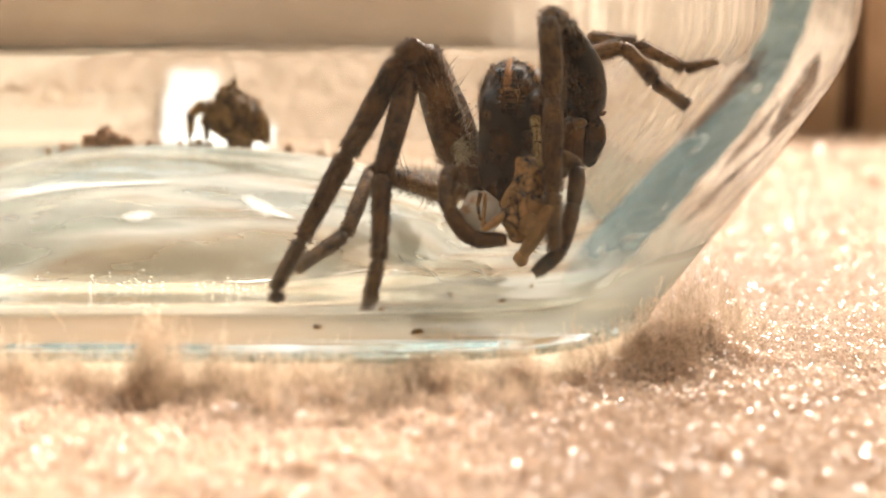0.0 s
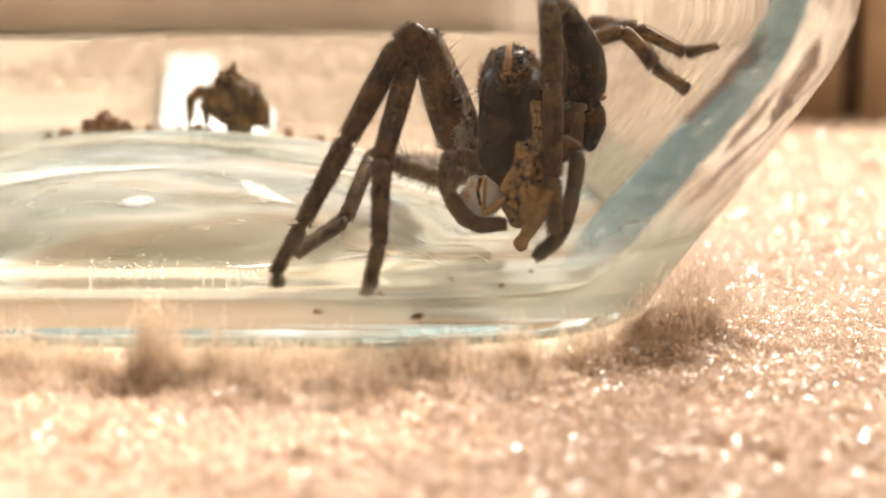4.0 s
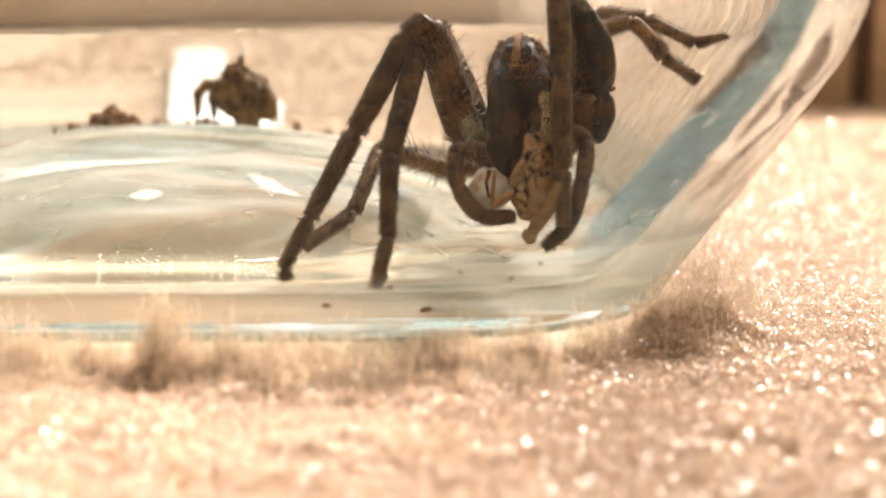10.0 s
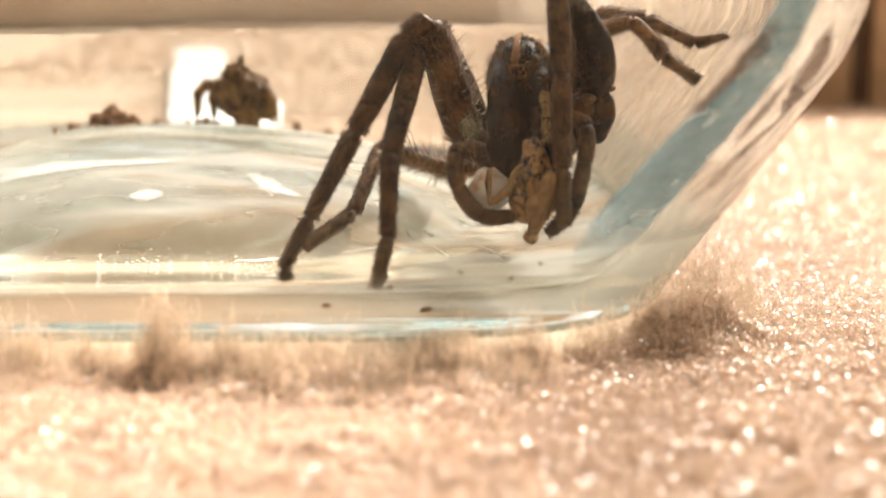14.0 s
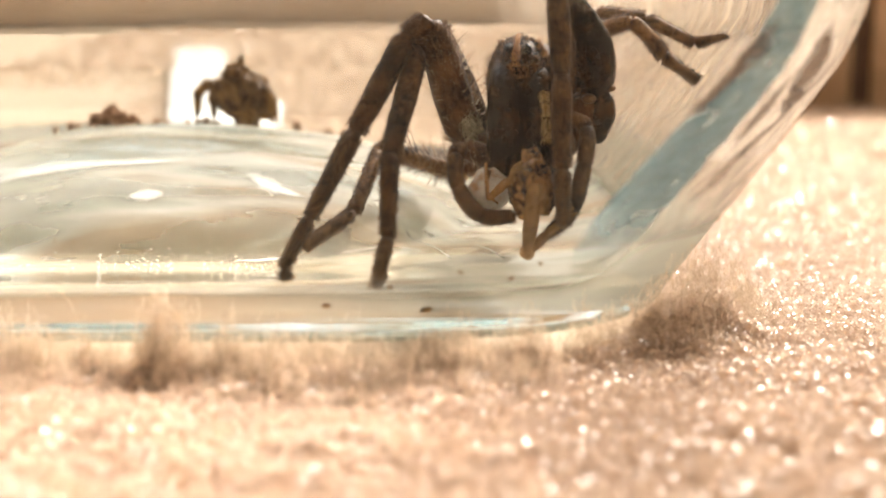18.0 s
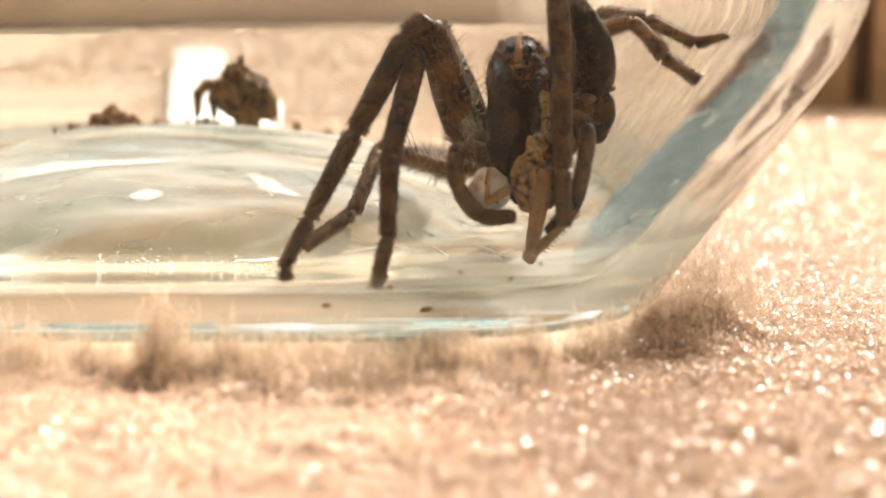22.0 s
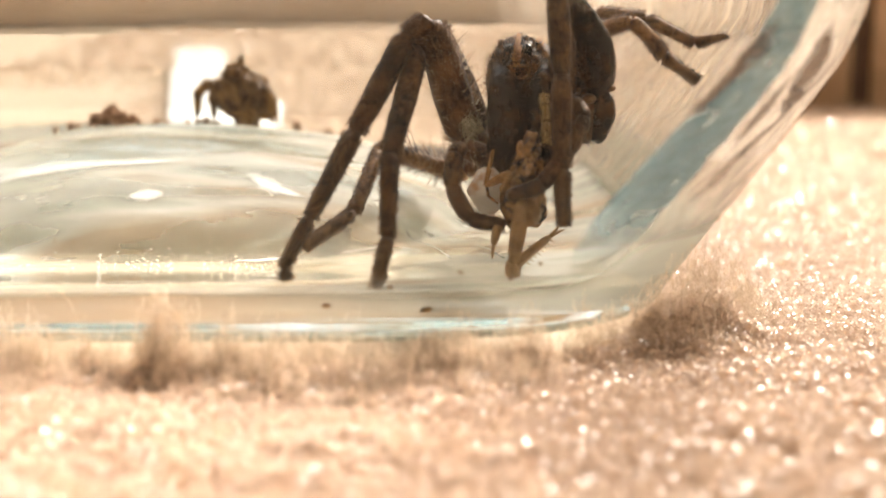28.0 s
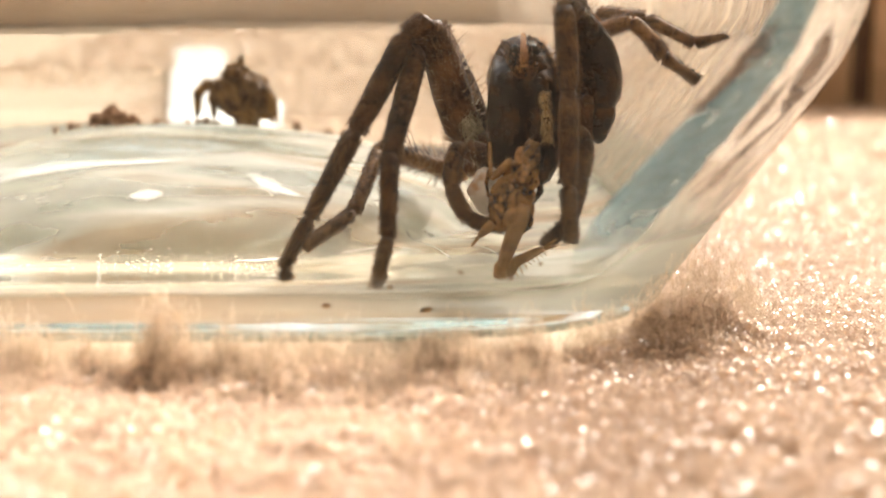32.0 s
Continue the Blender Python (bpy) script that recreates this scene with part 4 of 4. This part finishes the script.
part("sternum", ball(bmesh.new(), (0, 0, 0), 3.0 * MM, 4.5 * MM, 2.4 * MM), (LEG_SKIN,), spider, at=loc((6.9, 3.0, 14.2)))

# carapace with eyes
head_at = loc((6.95, -0.2, 19.5))
bm = bmesh.new()
ball(bm, (0, 1.2 * MM, 0.3 * MM), 3.1 * MM, 4.6 * MM, 4.0 * MM, 36, 24)


def on_head(ang, up):
    """A spot on the front of the head: angle from straight ahead and height angle, degrees."""
    c, s, e = math.cos(radians(ang)), math.sin(radians(ang)), radians(up)
    return Vector((3.05 * s * math.cos(e), 1.2 - 4.6 * c * math.cos(e), 0.3 + 4.0 * math.sin(e))) * MM


def head_hairs(count, ang0, ang1, up0, up1, length, index, thick=0.035):
    for _ in range(count):
        q = on_head(rnd.uniform(ang0, ang1), rnd.uniform(up0, up1))
        n = Vector((q.x / 2.75 ** 2, (q.y - 1.2 * MM) / 4.6 ** 2, (q.z - 0.3 * MM) / 4.1 ** 2)).normalized()
        tip = q + (n * 0.8 + Vector((rnd.gauss(0, 0.3), rnd.gauss(0, 0.3), 0.5 + rnd.gauss(0, 0.2)))) * length * MM * rnd.uniform(0.5, 1.2)
        s1 = n.cross(Vector((0.3, 0.2, 0.9))).normalized() * thick * MM
        s2 = n.cross(s1).normalized() * thick * MM
        v = [bm.verts.new(w) for w in (q + s1, q - s1 * 0.5 + s2, q - s1 * 0.5 - s2, tip)]
        for f in ((0, 1, 3), (1, 2, 3), (2, 0, 3)):
            bm.faces.new([v[k] for k in f]).material_index = index


ball(bm, (0, -0.7 * MM, -1.0 * MM), 3.12 * MM, 2.85 * MM, 3.9 * MM, 32, 22)
head_hairs(520, -22, -6, 24, 88, 0.3, 2)
head_hairs(120, -30, 10, 8, 26, 0.25, 2, 0.025)
head_hairs(260, -100, -45, -30, 60, 0.5, 1)
head_hairs(260, 45, 100, -30, 60, 0.5, 2)
head_hairs(34, -70, 70, 40, 88, 0.6, 1, 0.045)
head_hairs(40, -60, 60, 20, 80, 0.3, 3, 0.025)
head_hairs(900, -80, 80, 5, 75, 0.22, 1, 0.03)
head_hairs(150, -75, 75, 0, 60, 0.2, 2, 0.022)
head_hairs(110, -60, 65, -8, 6, 0.22, 2, 0.025)
carapace = part("carapace", bm, (CUTICLE, HAIR, ORANGE_HAIR, PALE_HAIR), spider, "glossy blackish carapace with orange median stripe", head_at)
bm = ball(bmesh.new(), (0, 0, 0), 4.2 * MM, 6.5 * MM, 4.2 * MM)
part("abdomen", bm, (LEG_SKIN,), spider, "brown furry abdomen", loc((8.5, 13.0, 19.0)))
for ang, up, r in ((-37, 50, 0.5), (11, 50, 0.56), (-30, 29, 0.27), (-5, 30, 0.33), (10, 31, 0.25), (-44, 30, 0.25), (-95, 56, 0.4), (52, 58, 0.42)):
    part("eye", ball(bmesh.new(), (0, 0, 0), r * MM, r * MM, r * MM, 14, 10), EYE, carapace, at=on_head(ang, up) * 0.95)
CHEL = []
for side in (-1, 1):
    bm = bmesh.new()
    pts = [Vector((0, 1.6, 1.5)), Vector((0.1 * side, -0.9, -0.6)), Vector((0.15 * side, -1.9, -2.6)), Vector((0.1 * side, -2.6, -5.0)), Vector((-0.1 * side, -2.9, -6.4)), Vector((-0.3 * side, -2.9, -7.4)), Vector((-0.4 * side, -2.8, -7.9))]
    tube(bm, [p * MM for p in pts], [r * MM for r in (1.2, 1.52, 1.74, 1.76, 1.62, 1.25, 0.65)], 20)
    bmesh.ops.subdivide_edges(bm, edges=bm.edges, cuts=1, smooth=0.8)
    a, b = Vector((0.1 * side, -1.5, -2.0)) * MM, Vector((-0.1 * side, -2.8, -6.4)) * MM
    hairs(bm, a, b, 1.72 * MM, 1.5 * MM, 620, 0.38 * MM, 0.03 * MM, rnd, lean=1.6)
    hairs(bm, a, b, 1.74 * MM, 1.55 * MM, 420, 0.34 * MM, 0.026 * MM, rnd, 2, lean=2.2)
    hairs(bm, b, b + Vector((-0.3 * side, 0, -1.3)) * MM, 1.1 * MM, 0.7 * MM, 90, 0.6 * MM, 0.03 * MM, rnd, 2)
    # golden hair line that also stands for the jaw's edge highlight
    if side > 0:
        for p, q in (((0.3, -2.4, -0.4), (0.45, -3.6, -2.6)), ((0.45, -3.6, -2.6), (0.45, -4.15, -4.4))):
            hairs(bm, Vector(p) * MM, Vector(q) * MM, 0.40 * MM, 0.34 * MM, 420, 0.3 * MM, 0.045 * MM, rnd, 3, lean=1.8)
    CHEL.append(part("chelicera", bm, (CUTICLE, HAIR, ORANGE_HAIR, GOLD_SHINE_HAIR), spider, "glossy black bulging jaw", loc((6.9 + 1.42 * side, -2.1, 19.9))))
    fang = tube(bmesh.new(), [Vector(p) * MM for p in ((-0.2 * side, -2.9, -7.5), (0.0 * side, -3.4, -8.5), (-0.7 * side, -3.4, -9.4), (-1.3 * side, -3.1, -9.7))], [r * MM for r in (0.4, 0.32, 0.2, 0.06)], 10)
    part("fang", fang, CUTICLE, CHEL[-1], "curved black fang")

# feelers, each a chain of parts bent round the prey
PALPS = []
for joints in (((1.53, -4.08, 14.3), (0.92, -5.69, 13.8), (1.15, -7.06, 11.5), (3.06, -7.89, 9.5), (5.8, -8.38, 9.5)),
               ((11.07, -4.24, 15.76), (12.23, -5.41, 14.77), (11.82, -6.84, 12.09), (10.52, -8.35, 8.89), (8.38, -9.12, 7.18))):
    root = Vector(joints[0])
    top = None
    js = [(Vector(q) - root) * MM for q in joints]
    js = [js[0] * 2 - js[1]] + js + [js[-1] * 2 - js[-2]]
    for i in range(4):
        a, b, c, d = js[i:i + 4]
        pts = []
        for k in range(9):
            t = -0.06 + 1.12 * k / 8
            pts.append(0.5 * (2 * b + (c - a) * t + (2 * a - 5 * b + 4 * c - d) * t ** 2 + (3 * b - a - 3 * c + d) * t ** 3))
        r0, r1 = ((0.62, 0.72), (0.72, 0.7), (0.7, 0.7), (0.68, 0.5))[i]
        rad = [(r0 + (r1 - r0) * k / 8) * (0.75 if k in (0, 8) else 0.95 if k in (1, 7) else 1.03) * MM for k in range(9)]
        bm = tube(bmesh.new(), pts, rad, 14)
        for k in range(8):
            hairs(bm, pts[k], pts[k + 1], rad[k], rad[k + 1], 45, 0.3 * MM, 0.026 * MM, rnd, lean=0.9)
        ob = part("palp" if top is None else "palp_joint", bm, (LEG_MID if i < 2 else LEG_SKIN, HAIR), top or spider, at=loc(root) if top is None else (0, 0, 0))
        top = top or ob
    top["label"] = "hairy brown feeler curled round the prey"
    PALPS.append(top)

# ---- prey ----
prey = thing("insect_prey", "mottled tan crushed insect held in the spider's jaws", "insect", Vector((6.22, -8.6, 10.6)) * MM)


part("mouthpart", lump(1.8, 1.1, 1.85, (0, 0, 0), 5, 0.16), MEMBRANE, spider, "wet pale orange mouth membrane", loc((3.9, -5.8, 10.9)))
bm = tube(bmesh.new(), [Vector(q) * MM for q in ((-0.2, -1.0, 1.5), (-0.5, -1.3, 0.6), (-0.3, -1.3, -0.5), (0.5, -1.2, -1.1))], [r * MM for r in (0.2, 0.16, 0.14, 0.1)], 8)
part("fang_sheath", bm, PREY, spider, "amber brown fang sheath", loc((4.0, -6.0, 11.2)))

part("abdomen", lump(2.1, 1.5, 2.3, (0.3, 0.2, 0.1), 3), PREY, prey)
THORAX = part("thorax", lump(1.25, 1.0, 2.1, (0.65, 0.1, 2.5), 8, 0.35), PREY, prey)
PREY_HEAD = part("head", lump(0.85, 0.8, 1.25, (1.0, -0.1, 4.2), 12, 0.3), PREY, prey)
part("wing_pad", lump(0.42, 0.22, 0.9, (-0.9, -0.6, 1.7), 21, 0.4, pose(0, 0, 0, 0, 40, 0)), PREY_LEG, prey, "tan crumpled wing pad")
part("hip_bulb", lump(0.95, 0.8, 0.95, (0.75, -1.3, -0.7), 31, 0.15), PREY_LEG, prey, "shiny tan swollen hip")


def insect_thigh(length, thin, thick, flat=0.75):
    """A jumping thigh rising from the knee at its origin."""
    steps = 10
    rad = [(thin + (thick - thin) * math.sin(min(1, 1.25 * k / steps) * math.pi / 2)) * (0.6 if k in (0, steps) else 0.92 if k in (1, steps - 1) else 1) * MM for k in range(steps + 1)]
    return tube(bmesh.new(), [Vector((0, 0, length * k / steps)) * MM for k in range(steps + 1)], rad, 14, flat)


# hind leg before the body: pivot at the knee
HIND = part("hind_leg", insect_thigh(5.3, 0.62, 0.95), PREY_LEG, prey, "tan jumping leg with spiny shin")
part("knee", lump(0.62, 0.55, 0.6, (0, 0, 0), 51, 0.15), PREY_LEG, HIND)
bm = limb(bmesh.new(), (0, 0, 0), Vector((0, 0, 3.9)) * MM, 0.42 * MM, 0.26 * MM, 1.1)
for k in range(8):
    q = Vector((0.3 - 0.015 * k, -0.1, 1.1 + 0.38 * k)) * MM
    tube(bm, [q, q + Vector((0.42, -0.1, 0.2)) * MM], [0.07 * MM, 0.012 * MM], 6)
for x in (-0.12, 0.16):
    tube(bm, [Vector((0, 0, 3.8)) * MM, Vector((x, 0, 4.7)) * MM, Vector((2 * x, 0, 5.2)) * MM], [0.15 * MM, 0.1 * MM, 0.04 * MM], 8)
SHIN = part("shin", bm, PREY_LEG, HIND)
# the other hind leg, folded over the jaws' membrane
FOLDED = part("folded_hind_leg", limb(bmesh.new(), (0, 0, 0), Vector((0, 0, 2.9)) * MM, 0.17 * MM, 0.15 * MM, 1.1), PREY_LEG, prey, "thin tan folded hind leg")
bm = insect_thigh(2.4, 0.3, 0.52)
bmesh.ops.rotate(bm, verts=bm.verts, matrix=pose(0, 0, 0, 0, 52, 0).to_3x3())
part("thigh", bm, PREY_LEG, FOLDED)
bm = limb(bmesh.new(), (0, 0, 0), Vector((-0.55, -0.1, -1.45)) * MM, 0.42 * MM, 0.26 * MM)
limb(bm, Vector((-0.55, -0.1, -1.4)) * MM, Vector((-0.75, -0.1, -2.5)) * MM, 0.16 * MM, 0.07 * MM)
FORE = part("fore_leg", bm, PREY_LEG, prey)

# ---- debris ----
bm = lump(3.5, 2.6, 3.2, (0.4, 0, 3.9), 41, 0.4)
for seed, (x, z, r) in enumerate(((-1.9, 4.4, 1.5), (2.4, 4.2, 1.6), (0.9, 2.2, 1.9), (-0.2, 6.2, 1.6), (3.0, 2.6, 1.1))):
    q = lump(r, r, r * 1.15, (x, -0.9, z), 60 + seed, 0.55)
    me = finish(q)
    bm.from_mesh(me)
    bpy.data.meshes.remove(me)
tube(bm, [Vector(q) * MM for q in ((-0.7, -0.6, 6.2), (0.1, -0.6, 7.8), (0.55, -0.6, 8.9), (0.75, -0.6, 9.6))], [1.5 * MM, 0.95 * MM, 0.4 * MM, 0.04 * MM], 12)
for x0, x1, z0, r in ((-2.4, -4.9, 5.2, 0.8), (-1.8, -3.0, 4.4, 0.6), (3.0, 4.4, 4.8, 0.7), (2.6, 3.9, 4.0, 0.6)):
    tube(bm, [Vector((x0, -1.2, z0)) * MM, Vector(((x0 + x1) / 2, -1.5, z0 + 0.2)) * MM, Vector((x1, -1.6, z0 - 0.9)) * MM, Vector((x1 * 1.03, -1.6, z0 - 2.8)) * MM, Vector((x1 * 1.08, -1.6, 0.6)) * MM],
         [r * MM, r * MM, 0.75 * r * MM, 0.5 * r * MM, 0.06 * MM], 10)
debris = new("dried_husk", finish(bm))
debris.location = Vector((-26, 45, 9.5)) * MM
debris.data.materials.append(HUSK)
tagged(debris, "dark brown dried insect husk lying on the glass", "husk")
rnd = random.Random(17)
for x, y, z, s in ((-43.6, 44, 8.3, 1.0), (-42.2, 45, 8.45, 1.3), (-40.8, 44.5, 8.65, 0.9), (-39.2, 44, 8.85, 0.7), (-19, 44, 9.4, 0.5)) + tuple(
        (x, 43 + rnd.uniform(-1, 1.5), 9.0 - 0.0028 * (x + 26) ** 2, rnd.uniform(0.25, 0.6)) for x in (rnd.uniform(-49, -13) for _ in range(26))):
    crumb = new("crumb", finish(lump(s * 0.9, s, s * 1.6, (0, 0, s * 0.8), rnd.uniform(0, 90), 0.6)))
    crumb.location = Vector((x, y, z)) * MM
    crumb.data.materials.append(CRUMB)
    tagged(crumb, "small reddish brown crumb on the glass", "crumb", "crumbs on the glass")


def motions():
    def mm(x, y, z):
        return Vector((x, y, z)) * MM

    # prey: rises, then is turned over clockwise
    rows = [(0, 7.1, 11.45, -4), (9, 7.1, 11.45, -4), (12, 7.0, 11.4, -3), (14, 6.9, 11.2, -3), (17, 6.9, 11.4, -6), (20, 7.1, 11.7, -4), (22, 7.2, 12.05, -3),
            (24, 7.2, 12.1, -2), (25, 7.1, 12.2, -1), (28, 6.22, 10.7, 0), (30, 5.9, 10.35, 11), (32, 5.25, 10.35, 12)]
    walk(prey, [(t, Matrix.Translation(mm(x, -8.6, z)) @ pose(0, 0, 0, 0, a, 0)) for t, x, z, a in rows])
    # its head end is drawn in, then comes out again
    walk(THORAX, [(t, Matrix.Translation(mm(0, y, z))) for t, y, z in ((0, 0, -0.2), (13, 0, -0.2), (17, 0.6, -1.5), (21, 0.6, -1.4), (24, 0, 0), (32, 0, 0))])
    walk(PREY_HEAD, [(t, Matrix.Translation(mm(0, y, z))) for t, y, z in ((0, 0.6, -1.0), (13, 0.6, -1.0), (17, 1.4, -2.8), (21, 1.2, -2.4), (24, 0, 0), (32, 0, 0))])
    # its legs are pulled about: knee places and lean in the world, turned into the prey's space
    held = [(t, Matrix.Translation(mm(x, -8.6, z)) @ pose(0, 0, 0, 0, a, 0)) for t, x, z, a in rows]
    times = [t for t, _ in held]

    def in_prey(t, x, y, z, lean):
        k = max(i for i in range(len(times)) if times[i] <= t)
        j = min(k + 1, len(times) - 1)
        u = (t - times[k]) / (times[j] - times[k]) if j > k else 0
        u = u * u * (3 - 2 * u)
        return held[k][1].lerp(held[j][1], u).inverted() @ Matrix.Translation(mm(x, y, z)) @ pose(0, 0, 0, 0, lean, 0)

    thigh = ((0, 7.03, 8.26, 33), (9, 7.03, 8.26, 33), (11, 6.8, 8.1, 30), (12, 6.3, 7.86, 20), (13, 7.2, 8.3, 24), (14, 7.1, 8.2, 20), (17, 6.9, 7.74, 12), (18, 6.8, 7.04, 8), (19, 7.3, 7.65, 10),
             (20, 7.2, 7.6, 10), (21, 7.25, 7.74, 14), (22, 7.0, 6.73, 12), (23, 7.8, 8.65, 30), (24, 5.53, 6.08, 26), (25, 6.4, 6.12, 10), (28, 5.57, 5.9, 10), (29, 6.1, 6.12, 12), (30, 5.9, 6.25, 18),
             (31, 4.4, 5.64, 23), (32, 4.6, 5.73, 22))
    walk(HIND, [(t, in_prey(t, x, -9.9, z, lean)) for t, x, z, lean in thigh])
    walk(SHIN, [(t, pose(0, 0, 0, 0, a, 0)) for t, a in ((0, 8), (9, 8), (12, 10), (14, 14), (17, 38), (18, 43), (20, 40), (21, 20), (22, 38), (23, 10), (24, 31), (25, 42), (28, 43), (29, 40), (30, 42), (31, 45), (32, 44))])
    walk(FOLDED, [(t, in_prey(t, x, -8.5, z, lean)) for t, x, z, lean in
                  ((0, 3.9, 10.2, 5), (9, 3.9, 10.2, 5), (12, 3.8, 10.2, 8), (14, 3.7, 10.4, 2), (17, 3.6, 10.75, -3), (20, 3.6, 10.75, -2), (22, 3.4, 10.5, 8), (24, 3.15, 10.3, 16), (25, 3.4, 10.6, 14), (28, 3.35, 11.9, 14),
                   (30, 4.1, 12.6, -1), (32, 3.85, 12.4, -2))])
    walk(FORE, [(t, in_prey(t, x, y, z, lean)) for t, x, y, z, lean in
                ((0, 6.4, -7.4, 11.4, -50), (20, 6.4, -7.4, 11.4, -50), (25, 6.0, -7.6, 10.8, -40), (28, 4.45, -9.0, 8.9, -5), (30, 4.2, -9.0, 9.1, 12), (31, 4.0, -9.0, 9.2, 26), (32, 4.0, -9.0, 9.1, 28))])
    # feelers
    a, b = PALPS[0].location.copy(), PALPS[1].location.copy()
    walk(PALPS[0], [(t, Matrix.Translation(a) @ pose(0, 0, 0, 0, r, 0)) for t, r in
                    ((0, 0), (9, 0), (14, 0), (17, 1), (19, -1), (22, 0), (23.5, 4), (25, 16), (26.5, 14), (28, 10), (30, 10), (32, 12))])
    walk(PALPS[1], [(t, Matrix.Translation(b + mm(0, -2.0 if 28 <= t <= 29 else 0, z)) @ pose(0, 0, 0, 0, r, 0)) for t, r, z in
                    ((0, 0, 0), (9, 0, 0), (10, 0, 0.2), (11, -2, 1.2), (14, -2, 1.4), (19, -2, 1.3), (22, -2, 1.5), (25, -1, 1.4), (26.5, 6, 1.6), (28, 23, 2.8), (29, 21, 2.4), (30, 6, -0.5), (32, 1, 0.3))])
    # jaws chew in turn
    left, right = CHEL[0].location.copy(), CHEL[1].location.copy()
    chew = ((0, 0, 0), (2, 1.5, -1), (3.5, 0, 1.5), (6, 0, 0), (9, 1, 0), (11, -1.5, 2), (13, 1, -1), (15, -1, 1), (17, 2, -1.5), (19, -2, 1), (21, 1.5, -2), (23, -2, 2), (25, 4, -1),
            (26.5, 0, 0), (28, -2, 3), (30, 1, -2), (32, -1, 1))
    walk(CHEL[0], [(t, Matrix.Translation(left) @ pose(0, 0, 0, p, 0, 0)) for t, p, q in chew])
    walk(CHEL[1], [(t, Matrix.Translation(right) @ pose(0, 0, 0, q, 0, 0)) for t, p, q in chew])
    h = carapace.location.copy()
    walk(carapace, [(t, Matrix.Translation(h + mm(x, 0, 0)) @ pose(0, 0, 0, p, 0, y)) for t, x, p, y in
                    ((0, 0, 0, 0), (9, 0, 0, 0), (13, 0, 1, -1), (17, 0, 0, 0), (21, 0, 1, 2), (23, 0.1, 2, 4), (25, 0, 0, 2), (28, 0, 1, 2), (30, 0.2, 1, 4), (32, 0.35, 2, 8))])
    # front leg shifts near the end
    walk(FRONT_LEG, [(t, Matrix.Translation(mm(x, 0, z))) for t, x, z in ((0, 0, 0), (29, 0, 0), (30, 0.5, 0.8), (31, 0.7, -0.4), (32, 0.6, -1.3))])


motions()
